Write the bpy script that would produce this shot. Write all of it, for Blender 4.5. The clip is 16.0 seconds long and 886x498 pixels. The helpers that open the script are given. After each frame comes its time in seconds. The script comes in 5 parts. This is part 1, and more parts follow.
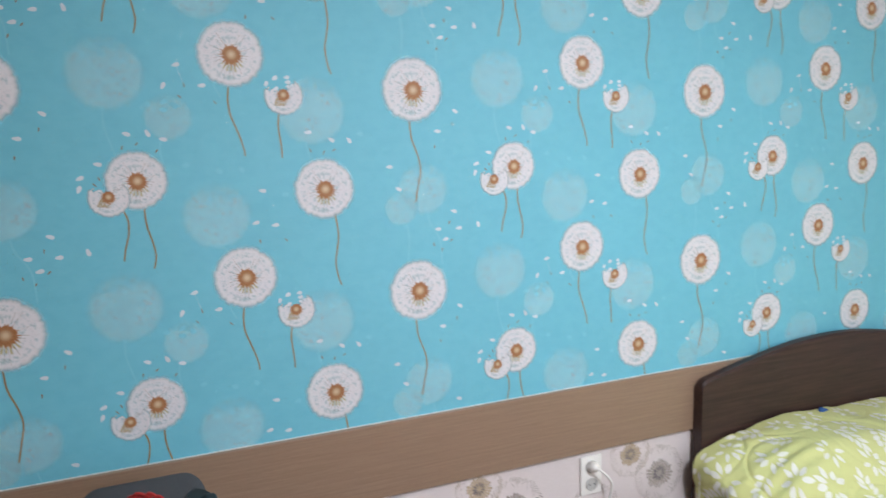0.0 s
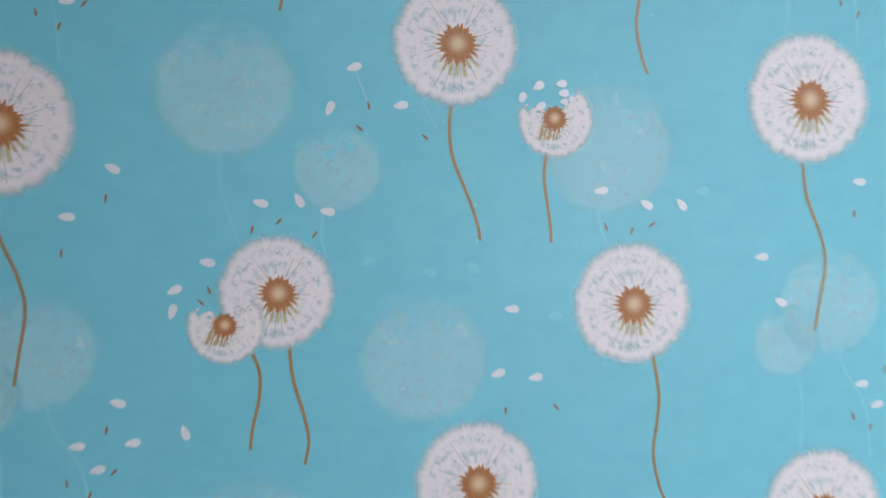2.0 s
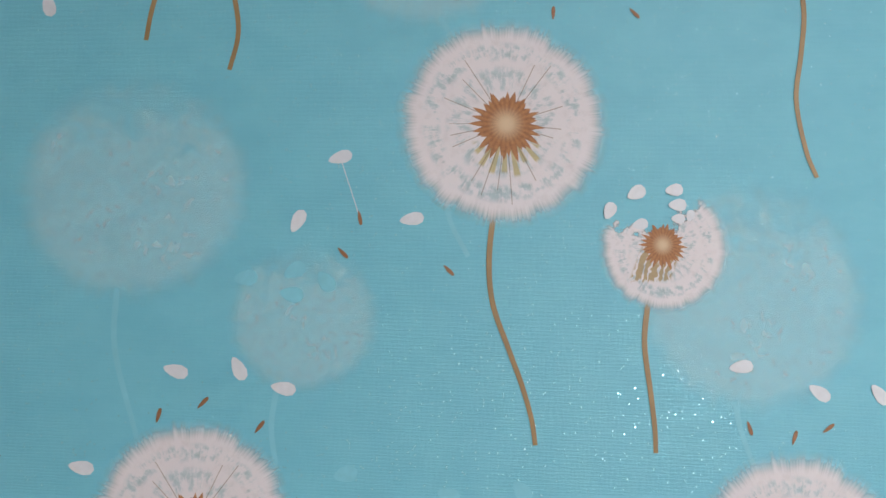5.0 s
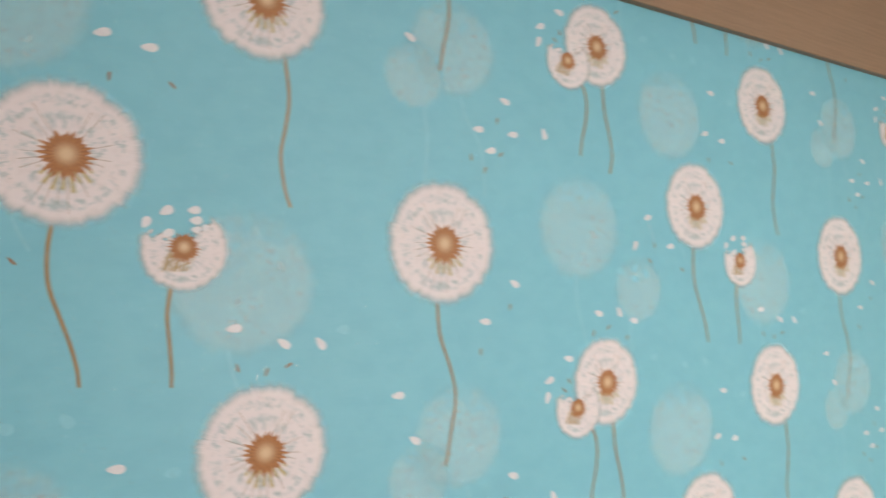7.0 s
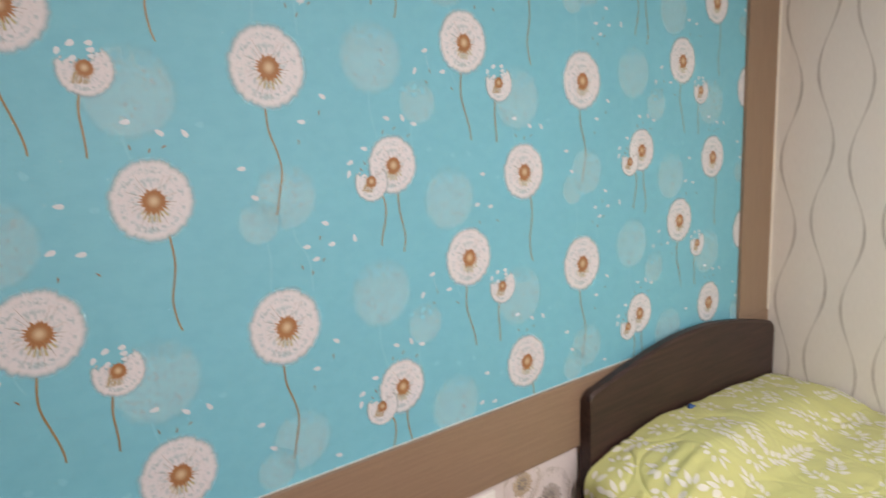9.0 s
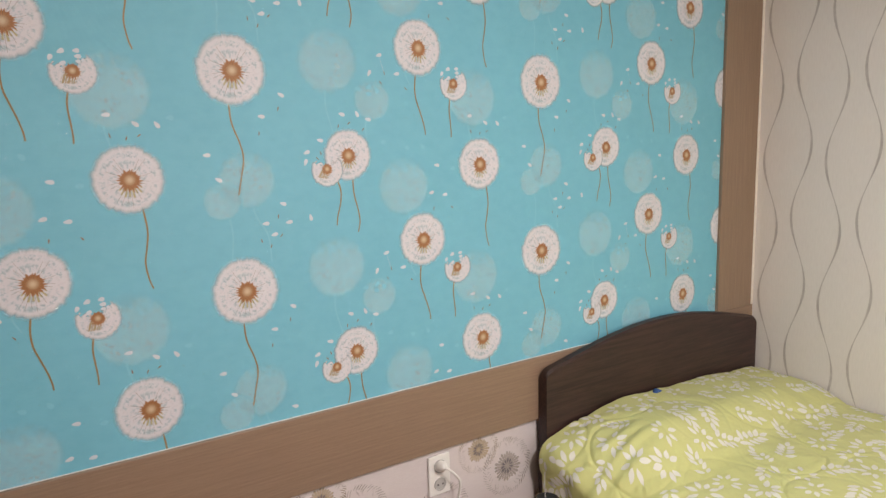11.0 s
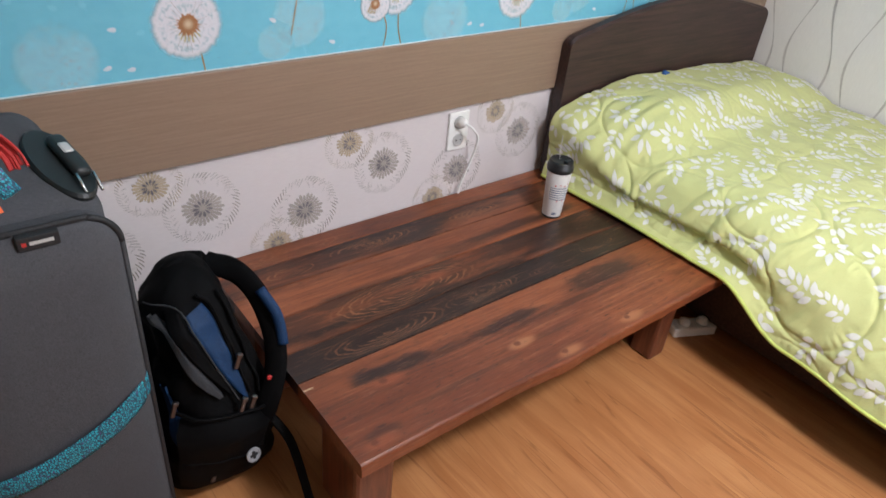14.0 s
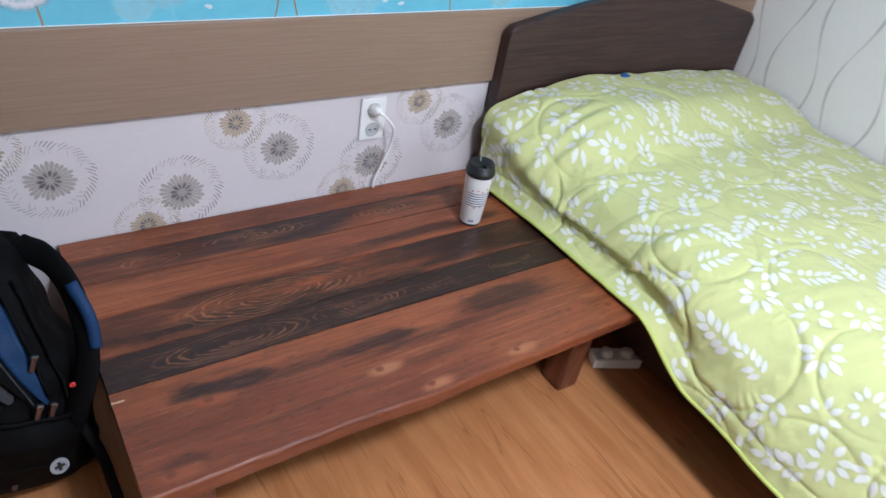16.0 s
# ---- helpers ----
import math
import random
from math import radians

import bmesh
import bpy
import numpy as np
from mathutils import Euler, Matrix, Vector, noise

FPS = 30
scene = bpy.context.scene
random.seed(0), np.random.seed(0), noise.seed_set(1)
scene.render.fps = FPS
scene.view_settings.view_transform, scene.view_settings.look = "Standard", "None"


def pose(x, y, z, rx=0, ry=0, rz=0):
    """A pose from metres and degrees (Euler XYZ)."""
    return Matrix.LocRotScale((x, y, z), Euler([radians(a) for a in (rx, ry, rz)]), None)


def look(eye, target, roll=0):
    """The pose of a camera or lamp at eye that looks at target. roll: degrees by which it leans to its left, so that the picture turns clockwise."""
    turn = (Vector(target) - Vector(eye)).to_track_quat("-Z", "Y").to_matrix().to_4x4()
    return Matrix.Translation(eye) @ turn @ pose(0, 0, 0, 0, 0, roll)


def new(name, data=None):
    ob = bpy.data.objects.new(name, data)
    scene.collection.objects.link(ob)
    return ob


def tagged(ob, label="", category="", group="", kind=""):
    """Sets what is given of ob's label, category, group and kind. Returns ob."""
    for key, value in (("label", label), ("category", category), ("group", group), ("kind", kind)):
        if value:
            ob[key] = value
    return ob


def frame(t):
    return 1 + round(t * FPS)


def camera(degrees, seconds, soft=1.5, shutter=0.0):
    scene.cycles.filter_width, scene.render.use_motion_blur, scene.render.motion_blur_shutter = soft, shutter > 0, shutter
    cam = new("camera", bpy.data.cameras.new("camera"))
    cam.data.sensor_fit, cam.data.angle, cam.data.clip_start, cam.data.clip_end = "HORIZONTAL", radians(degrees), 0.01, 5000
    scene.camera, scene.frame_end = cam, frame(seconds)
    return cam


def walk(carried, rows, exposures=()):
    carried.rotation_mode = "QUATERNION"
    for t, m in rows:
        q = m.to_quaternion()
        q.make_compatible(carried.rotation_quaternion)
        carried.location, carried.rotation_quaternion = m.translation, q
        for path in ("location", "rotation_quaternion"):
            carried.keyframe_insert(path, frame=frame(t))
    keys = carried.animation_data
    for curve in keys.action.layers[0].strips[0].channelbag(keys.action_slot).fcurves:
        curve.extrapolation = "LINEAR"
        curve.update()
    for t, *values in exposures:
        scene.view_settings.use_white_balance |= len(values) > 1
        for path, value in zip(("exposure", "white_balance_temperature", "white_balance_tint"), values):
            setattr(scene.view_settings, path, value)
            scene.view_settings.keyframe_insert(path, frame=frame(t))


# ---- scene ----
cam = camera(65.8, 16.0, soft=1.4, shutter=0.4)
PATH = [
    (0, (-2.68, -1.671, 1.531), (-1.944, 0.167, 1.249), -1.7),
    (0.5, (-2.739, -1.509, 1.533), (-2.044, 0.351, 1.285), -1.7),
    (1, (-2.737, -1.3, 1.541), (-2.082, 0.573, 1.293), -3.4),
    (1.5, (-2.642, -1.025, 1.549), (-2.257, 0.93, 1.372), -3.5),
    (2, (-2.637, -0.796, 1.551), (-2.41, 1.191, 1.489), -2.8),
    (2.5, (-2.647, -0.632, 1.595), (-2.265, 1.331, 1.654), -1.9),
    (3, (-2.576, -0.512, 1.612), (-2.286, 1.463, 1.735), -1.3),
    (3.5, (-2.544, -0.479, 1.618), (-2.398, 1.508, 1.794), -0.7),
    (4, (-2.548, -0.477, 1.626), (-2.484, 1.513, 1.816), -0.8),
    (4.2, (-2.549, -0.479, 1.627), (-2.516, 1.511, 1.831), -0.8),
    (6.3, (-2.644, -0.597, 1.622), (-1.957, 1.277, 1.759), -0.3),
    (6.5, (-2.621, -0.641, 1.611), (-1.763, 1.158, 1.777), -0.5),
    (7, (-2.549, -0.766, 1.616), (-1.510, 0.937, 1.758), -0.9),
    (7.5, (-2.448, -0.984, 1.566), (-1.36, 0.694, 1.598), -1.5),
    (8, (-2.448, -1.108, 1.571), (-1.412, 0.6, 1.488), -1.8),
    (8.5, (-2.581, -1.197, 1.537), (-1.429, 0.429, 1.369), -2.8),
    (9, (-2.689, -1.263, 1.539), (-1.441, 0.268, 1.223), -1.9),
    (9.2, (-2.684, -1.303, 1.537), (-1.397, 0.19, 1.2), -1.3),
    (11.3, (-2.573, -1.627, 1.503), (-1.496, 0.03, 1.197), -1.4),
    (11.5, (-2.578, -1.633, 1.515), (-1.487, 0.01, 1.186), -0.8),
    (12, (-2.611, -1.641, 1.51), (-1.513, -0.008, 1.157), 0.5),
    (12.5, (-2.665, -1.612, 1.492), (-1.576, 0.018, 1.097), 1.2),
    (13, (-2.739, -1.541, 1.458), (-1.668, -0.016, 0.731), 3.0),
    (13.5, (-2.79, -1.467, 1.396), (-1.727, -0.083, 0.42), 4.8),
    (14, (-2.805, -1.449, 1.37), (-1.712, -0.183, 0.273), 6.1),
    (14.5, (-2.775, -1.466, 1.364), (-1.653, -0.282, 0.208), 8.7),
    (15, (-2.686, -1.512, 1.366), (-1.541, -0.368, 0.191), 11.3),
    (15.5, (-2.566, -1.561, 1.366), (-1.413, -0.36, 0.257), 12.5),
    (16, (-2.431, -1.468, 1.364), (-1.39, -0.213, 0.206), 11.2),
]
EXPOSURES = [
    (0.0, 0.02, 6250, 13), (1.5, 0.03, 6180, 13), (4.2, -0.02, 6200, 13), (6.4, -0.02, 7700, 20), (7.5, -0.09, 7550, 20), (9.2, -0.20, 7400, 20), (12.5, -0.24, 7450, 20), (13.5, -0.29, 7050, 16), (14.2, 0.13, 6020, 15), (15.0, 0.17, 5680, 14), (16.0, 0.05, 5600, 13),
]
walk(cam, [(t, look(eye, target, roll)) for t, eye, target, roll in PATH], EXPOSURES)

# ---------------------------------------------------------------- light
world = bpy.data.worlds.new("world")
scene.world = world
world.use_nodes = True
wn = world.node_tree.nodes
wn.clear()
sky = wn.new("ShaderNodeTexSky")
sky.sky_type = "NISHITA"
sky.sun_disc = False
sky.sun_elevation = radians(35)
sky.sun_rotation = radians(200)
wbg = wn.new("ShaderNodeBackground")
wbg.inputs["Strength"].default_value = 0.12
wout = wn.new("ShaderNodeOutputWorld")
world.node_tree.links.new(sky.outputs[0], wbg.inputs[0])
world.node_tree.links.new(wbg.outputs[0], wout.inputs[0])


def area_lamp(name, m, sx, sy, watts, colour):
    d = bpy.data.lights.new(name, "AREA")
    d.shape, d.size, d.size_y, d.energy, d.color = "RECTANGLE", sx, sy, watts, colour
    ob = new(name, d)
    ob.matrix_world = m
    return ob


# fill light from an assumed, unseen window behind the camera, and the ceiling lamp whose steep shadows lie under the
# bed and beside the table
area_lamp("window_fill", look((-1.10, -2.64, 1.42), (-1.25, 0, 0.75)), 1.3, 1.0, 14, (0.95, 0.98, 1.0))
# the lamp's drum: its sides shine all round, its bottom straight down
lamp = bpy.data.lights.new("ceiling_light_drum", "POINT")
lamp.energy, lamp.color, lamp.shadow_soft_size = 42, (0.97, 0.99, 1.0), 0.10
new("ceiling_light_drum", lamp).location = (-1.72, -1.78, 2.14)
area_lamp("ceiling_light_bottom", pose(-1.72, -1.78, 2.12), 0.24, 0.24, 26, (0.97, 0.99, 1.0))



# ---------------------------------------------------------------- materials
class Nodes:
    """A small writer of node trees."""

    def __init__(self, name):
        self.mat = bpy.data.materials.new(name)
        self.mat.use_nodes = True
        self.t = self.mat.node_tree
        self.b = self.t.nodes["Principled BSDF"]
        self.out = self.t.nodes["Material Output"]

    def put(self, sock, v):
        if v is None:
            return
        if isinstance(v, bpy.types.NodeSocket):
            self.t.links.new(v, sock)
        elif isinstance(v, (tuple, list)) and len(v) == 3 and sock.type == "RGBA":
            sock.default_value = (*v, 1)
        else:
            sock.default_value = v

    def m(self, op, a, b=None, c=None, clamp=False):
        n = self.t.nodes.new("ShaderNodeMath")
        n.operation, n.use_clamp = op, clamp
        for s, v in zip(n.inputs, (a, b, c)):
            self.put(s, v)
        return n.outputs[0]

    def vm(self, op, a, b=None, scale=None):
        n = self.t.nodes.new("ShaderNodeVectorMath")
        n.operation = op
        self.put(n.inputs[0], a)
        self.put(n.inputs[1], b)
        if scale is not None:
            self.put(n.inputs["Scale"], scale)
        return n.outputs["Value"] if op in ("LENGTH", "DISTANCE", "DOT_PRODUCT") else n.outputs[0]

    def ramp(self, x, lo, hi):
        """0 below lo, 1 above hi, smooth between (lo may be above hi)."""
        n = self.t.nodes.new("ShaderNodeMapRange")
        n.interpolation_type = "SMOOTHSTEP"
        flip = lo > hi
        self.put(n.inputs[0], x)
        self.put(n.inputs[1], min(lo, hi))
        self.put(n.inputs[2], max(lo, hi))
        self.put(n.inputs[3], 1.0 if flip else 0.0)
        self.put(n.inputs[4], 0.0 if flip else 1.0)
        return n.outputs[0]

    def coord(self, kind="Object"):
        return self.t.nodes.new("ShaderNodeTexCoord").outputs[kind]

    def scaled(self, vec, s, rot=(0, 0, 0), loc=(0, 0, 0)):
        n = self.t.nodes.new("ShaderNodeMapping")
        self.put(n.inputs["Vector"], vec)
        n.inputs["Scale"].default_value = s if isinstance(s, tuple) else (s, s, s)
        n.inputs["Rotation"].default_value = rot
        n.inputs["Location"].default_value = loc
        return n.outputs[0]

    def noise(self, vec, scale, detail=3.0, rough=0.55, distort=0.0, colour=False):
        n = self.t.nodes.new("ShaderNodeTexNoise")
        self.put(n.inputs["Vector"], vec)
        n.inputs["Scale"].default_value = scale
        n.inputs["Detail"].default_value = detail
        n.inputs["Roughness"].default_value = rough
        n.inputs["Distortion"].default_value = distort
        return n.outputs[1 if colour else 0]

    def voronoi(self, vec, scale, feature="F1"):
        n = self.t.nodes.new("ShaderNodeTexVoronoi")
        n.feature = feature
        self.put(n.inputs["Vector"], vec)
        n.inputs["Scale"].default_value = scale
        return n.outputs

    def wave(self, vec, scale, distort=4.0, detail=2.0, direction="Y", profile="SIN"):
        n = self.t.nodes.new("ShaderNodeTexWave")
        n.bands_direction, n.wave_profile = direction, profile
        self.put(n.inputs["Vector"], vec)
        n.inputs["Scale"].default_value = scale
        n.inputs["Distortion"].default_value = distort
        n.inputs["Detail"].default_value = detail
        return n.outputs[1]

    def mix(self, f, a, b):
        n = self.t.nodes.new("ShaderNodeMix")
        n.data_type = "RGBA"
        self.put(n.inputs[0], f)
        self.put(n.inputs[6], a)
        self.put(n.inputs[7], b)
        return n.outputs[2]

    def split(self, v):
        n = self.t.nodes.new("ShaderNodeSeparateXYZ")
        self.put(n.inputs[0], v)
        return n.outputs

    def join(self, x, y, z):
        n = self.t.nodes.new("ShaderNodeCombineXYZ")
        for s, v in zip(n.inputs, (x, y, z)):
            self.put(s, v)
        return n.outputs[0]

    def rand(self):
        return self.t.nodes.new("ShaderNodeObjectInfo").outputs["Random"]

    def bump(self, h, strength=0.2, dist=0.002):
        n = self.t.nodes.new("ShaderNodeBump")
        n.inputs["Strength"].default_value = strength
        n.inputs["Distance"].default_value = dist
        self.put(n.inputs["Height"], h)
        self.put(self.b.inputs["Normal"], n.outputs[0])

    def done(self, colour=None, rough=None, metal=None, alpha=None, spec=None):
        self.put(self.b.inputs["Base Color"], colour)
        self.put(self.b.inputs["Roughness"], rough)
        self.put(self.b.inputs["Metallic"], metal)
        self.put(self.b.inputs["Specular IOR Level"], spec)
        self.put(self.b.inputs["Alpha"], alpha)
        return self.mat


def plain(name, colour, rough=0.5, metal=0.0, var=0.12, scale=40.0, bump=0.0, bscale=300.0, spec=0.5):
    n = Nodes(name)
    c = n.coord()
    f = n.noise(c, scale, 4)
    dark = tuple(v * (1 - var) for v in colour)
    lite = tuple(min(1, v * (1 + var)) for v in colour)
    if bump:
        n.bump(n.noise(c, bscale, 2), bump, 0.001)
    return n.done(n.mix(f, dark, lite), rough, metal, spec=spec)


def weave_height(n, c, k):
    """The fine woven relief of the wallpapers."""
    a = n.wave(n.scaled(c, (k * 0.25, k * 0.25, k)), 1.0, 3.0, 2.0, "Z")
    b = n.noise(n.scaled(c, (k * 1.2, k * 1.2, k * 0.35)), 1.0, 2)
    return n.m("ADD", a, n.m("MULTIPLY", b, 1.5))


PRINT_SHEEN = 0.5


def turquoise_paper():
    n = Nodes("turquoise_wallpaper")
    c = n.coord()
    big = n.noise(c, 1.3, 3)
    fine = n.noise(n.scaled(c, (60, 60, 300)), 1.0, 3)
    mid = n.noise(n.scaled(c, (25, 25, 40)), 1.0, 4)
    col = n.mix(big, (0.118, 0.44, 0.575), (0.145, 0.485, 0.62))
    col = n.mix(n.m("MULTIPLY", fine, 0.3), col, (0.22, 0.53, 0.66))
    col = n.mix(n.m("MULTIPLY", n.ramp(mid, 0.35, 0.7), 0.30), col, (0.10, 0.39, 0.54))
    fleck = n.voronoi(c, 640.0)
    where = n.ramp(n.noise(c, 2.6, 2), 0.40, 0.62)
    bits = n.m("MULTIPLY", n.m("GREATER_THAN", n.split(fleck["Color"])[0], n.m("SUBTRACT", 0.988, n.m("MULTIPLY", where, 0.062))), n.ramp(fleck["Distance"], 0.32, 0.18))
    n.bump(n.m("ADD", weave_height(n, c, 330.0), n.m("MULTIPLY", n.split(fleck["Color"])[1], n.m("MULTIPLY", bits, 2.5))), 0.20, 0.0012)
    rough = n.m("SUBTRACT", PRINT_SHEEN, n.m("MULTIPLY", bits, 0.33))
    col = n.mix(n.m("MULTIPLY", bits, 0.6), col, (0.75, 0.85, 0.88))
    return n.done(col, rough, n.m("MULTIPLY", bits, 0.9), spec=0.45)


def motif_base(name):
    n = Nodes(name)
    uv = n.t.nodes.new("ShaderNodeUVMap").outputs[0]
    p = n.split(uv)
    r = n.vm("LENGTH", uv)
    way = n.vm("NORMALIZE", uv)
    return n, uv, p, r, way


def spokes(n, ang, count, seed):
    """Evenly spaced directions: distance from the spoke (0 to 0.5) and a random number for each."""
    q = n.m("ADD", n.m("MULTIPLY", ang, count / 6.28318), seed * 10.0)
    f = n.m("ABSOLUTE", n.m("SUBTRACT", n.m("FRACT", q), 0.5))
    k = n.m("FRACT", n.m("MULTIPLY", n.m("SINE", n.m("MULTIPLY", n.m("ADD", n.m("FLOOR", q), 0.37), 12.9898)), 437.585))
    return f, k


def dandelion_print(name, blown):
    n, uv, p, r, way = motif_base(name)
    wx, wy = n.split(way)[0], n.split(way)[1]
    fringe = n.noise(way, 42.0, 2, 0.75)
    lobes = n.noise(way, 4.2, 3, 0.6)
    edge = n.m("ADD", 0.78, n.m("ADD", n.m("MULTIPLY", fringe, 0.15), n.m("MULTIPLY", lobes, 0.20)))
    rim = n.ramp(n.m("SUBTRACT", edge, r), -0.06, 0.17)
    # tufts of fluff with blue gaps in rings between them
    tuft = n.noise(n.join(n.m("MULTIPLY", wx, 6.5), n.m("MULTIPLY", wy, 6.5), n.m("MULTIPLY", r, 9.0)), 1.0, 3, 0.6)
    hatch = n.noise(n.join(n.m("MULTIPLY", wx, 30.0), n.m("MULTIPLY", wy, 30.0), n.m("MULTIPLY", r, 5.0)), 1.0, 2, 0.6)
    patch = n.noise(uv, 9.0, 3, 0.6)
    ring = n.m("MAXIMUM", n.m("MULTIPLY", n.ramp(r, 0.56, 0.64), n.ramp(r, 0.78, 0.70)), n.m("MULTIPLY", n.m("MULTIPLY", n.ramp(r, 0.27, 0.33), n.ramp(r, 0.56, 0.46)), 0.85))
    gaps = n.m("MULTIPLY", ring, n.ramp(n.m("ADD", n.m("MULTIPLY", tuft, 0.8), n.m("MULTIPLY", hatch, 0.25)), 0.49, 0.66))
    body = n.m("SUBTRACT", 0.93, n.m("ADD", n.m("MULTIPLY", gaps, 0.28), n.m("MULTIPLY", n.ramp(patch, 0.45, 0.8), 0.15)))
    white = n.m("MULTIPLY", rim, body)
    if blown:
        side = n.m("ADD", n.m("MULTIPLY", p[0], 0.28), n.m("MULTIPLY", n.m("ABSOLUTE", p[0]), 0.45))
        keep = n.m("ADD", n.m("SUBTRACT", side, p[1]), n.m("MULTIPLY", n.m("SUBTRACT", n.noise(uv, 6.0, 3), 0.5), 0.9))
        white = n.m("MULTIPLY", white, n.ramp(keep, -0.26, -0.12))
        cx, cy = n.m("ADD", p[0], 0.02), n.m("SUBTRACT", p[1], 0.03)
    else:
        cx, cy = n.m("SUBTRACT", p[0], 0.03), n.m("ADD", p[1], 0.02)
    core_v = n.join(cx, cy, 0.0)
    cr = n.vm("LENGTH", core_v)
    cang = n.m("ARCTAN2", cy, cx)
    f1, k1 = spokes(n, cang, 27, 0.0)
    f2, k2 = spokes(n, cang, 17, 0.3)
    spike = n.m("MULTIPLY", n.m("SUBTRACT", 1.0, n.m("MULTIPLY", f1, 2.0)), n.m("ADD", 0.02, n.m("MULTIPLY", k1, 0.125)))
    spike2 = n.m("MULTIPLY", n.m("SUBTRACT", 1.0, n.m("MULTIPLY", f2, 2.6), clamp=True), n.m("ADD", 0.03, n.m("MULTIPLY", k2, 0.13)))
    size = 0.235 if blown else 0.225
    core = n.ramp(n.m("SUBTRACT", n.m("ADD", size, n.m("MAXIMUM", spike, spike2)), cr), -0.008, 0.015)
    # fine dark hairs running out from the core
    f3, k3 = spokes(n, cang, 31, 0.7)
    thin = n.ramp(n.m("MULTIPLY", n.m("MULTIPLY", f3, 0.2027), cr), 0.0065, 0.003)
    hair = n.m("MULTIPLY", thin, n.m("MULTIPLY", n.m("GREATER_THAN", n.m("ADD", 0.25, n.m("MULTIPLY", k3, 0.52)), cr), n.m("GREATER_THAN", k3, 0.35)))
    hair = n.m("MULTIPLY", hair, 0.0 if blown else 0.6)
    # olive stalks hang under the head
    if blown:
        px = n.m("SUBTRACT", p[0], n.m("MULTIPLY", p[1], 0.42))
        lines = n.m("ABSOLUTE", n.m("SINE", n.m("ADD", n.m("MULTIPLY", px, 30.0), n.m("ADD", n.m("MULTIPLY", p[1], 3.0), n.m("MULTIPLY", n.noise(uv, 5.0, 2), 7.0)))))
        hang = n.m("ADD", 0.40, n.m("MULTIPLY", n.noise(n.join(p[0], 0.0, 0.0), 14.0, 1), 0.20))
        zone = n.m("MULTIPLY", n.ramp(n.m("ABSOLUTE", n.m("ADD", px, 0.03)), 0.33, 0.27), n.m("MULTIPLY", n.m("LESS_THAN", p[1], 0.0), n.ramp(n.m("ADD", p[1], hang), -0.02, 0.02)))
        under = n.m("MULTIPLY", zone, n.ramp(lines, 0.35, 0.6))
        olive = (0.34, 0.24, 0.085)
    else:
        f4, k4 = spokes(n, cang, 25, 0.5)
        under = n.m("MULTIPLY", n.ramp(f4, 0.30, 0.18), n.m("MULTIPLY", n.ramp(n.m("SUBTRACT", n.m("ADD", 0.34, n.m("MULTIPLY", k4, 0.16)), cr), -0.02, 0.02), n.ramp(cy, -0.14, -0.22)))
        olive = (0.44, 0.38, 0.17)
    grain = n.m("ADD", n.m("MULTIPLY", f1, 0.9), n.m("SUBTRACT", n.m("MULTIPLY", n.noise(uv, 24.0, 3, 0.7), 1.5), 0.40), clamp=True)
    brown = n.mix(grain, (0.43, 0.200, 0.076), (0.20, 0.080, 0.030))
    brown = n.mix(n.m("MULTIPLY", n.ramp(cr, 0.19, 0.01), 0.80), brown, (0.63, 0.52, 0.36))
    wcol = n.mix(patch, (0.64, 0.64, 0.69), (0.73, 0.71, 0.76))
    wcol = n.mix(n.m("MULTIPLY", gaps, 0.5), wcol, (0.36, 0.66, 0.77))
    wcol = n.mix(n.ramp(rim, 0.1, 0.95), (0.46, 0.74, 0.84), wcol)
    col = n.mix(n.m("MULTIPLY", under, 0.85), wcol, olive)
    col = n.mix(hair, col, (0.15, 0.10, 0.05))
    col = n.mix(core, col, brown)
    alpha = n.m("MAXIMUM", n.m("MAXIMUM", white, n.m("MULTIPLY", hair, 0.8)), n.m("MAXIMUM", core, n.m("MULTIPLY", under, 0.85)))
    n.bump(weave_height(n, n.coord(), 330.0), 0.18, 0.001)
    return n.done(col, PRINT_SHEEN, alpha=alpha, spec=0.4)


def ghost_print():
    n, uv, p, r, way = motif_base("pale_ghost_print")
    fringe = n.noise(way, 8.0, 4, 0.65)
    shift = n.m("MULTIPLY", n.rand(), 9.0)
    q = n.vm("ADD", uv, n.join(shift, shift, 0.0))
    rim = n.ramp(n.m("SUBTRACT", n.m("ADD", 0.84, n.m("MULTIPLY", fringe, 0.24)), r), -0.03, 0.20)
    big = n.noise(q, 2.2, 3, 0.6)
    tuft = n.noise(q, 9.0, 4, 0.7, 0.6)
    blown = n.ramp(n.m("ADD", n.m("MULTIPLY", p[1], -0.55), n.m("MULTIPLY", n.noise(q, 4.5, 3), 0.9)), -0.02, 0.30)
    a = n.m("MULTIPLY", n.m("MULTIPLY", rim, n.m("ADD", 0.30, n.m("MULTIPLY", blown, 0.70))), n.m("ADD", 0.10, n.m("ADD", n.m("MULTIPLY", big, 0.18), n.m("MULTIPLY", n.ramp(tuft, 0.35, 0.7), 0.11))))
    return n.done((0.66, 0.88, 0.92), PRINT_SHEEN, alpha=a, spec=0.4)


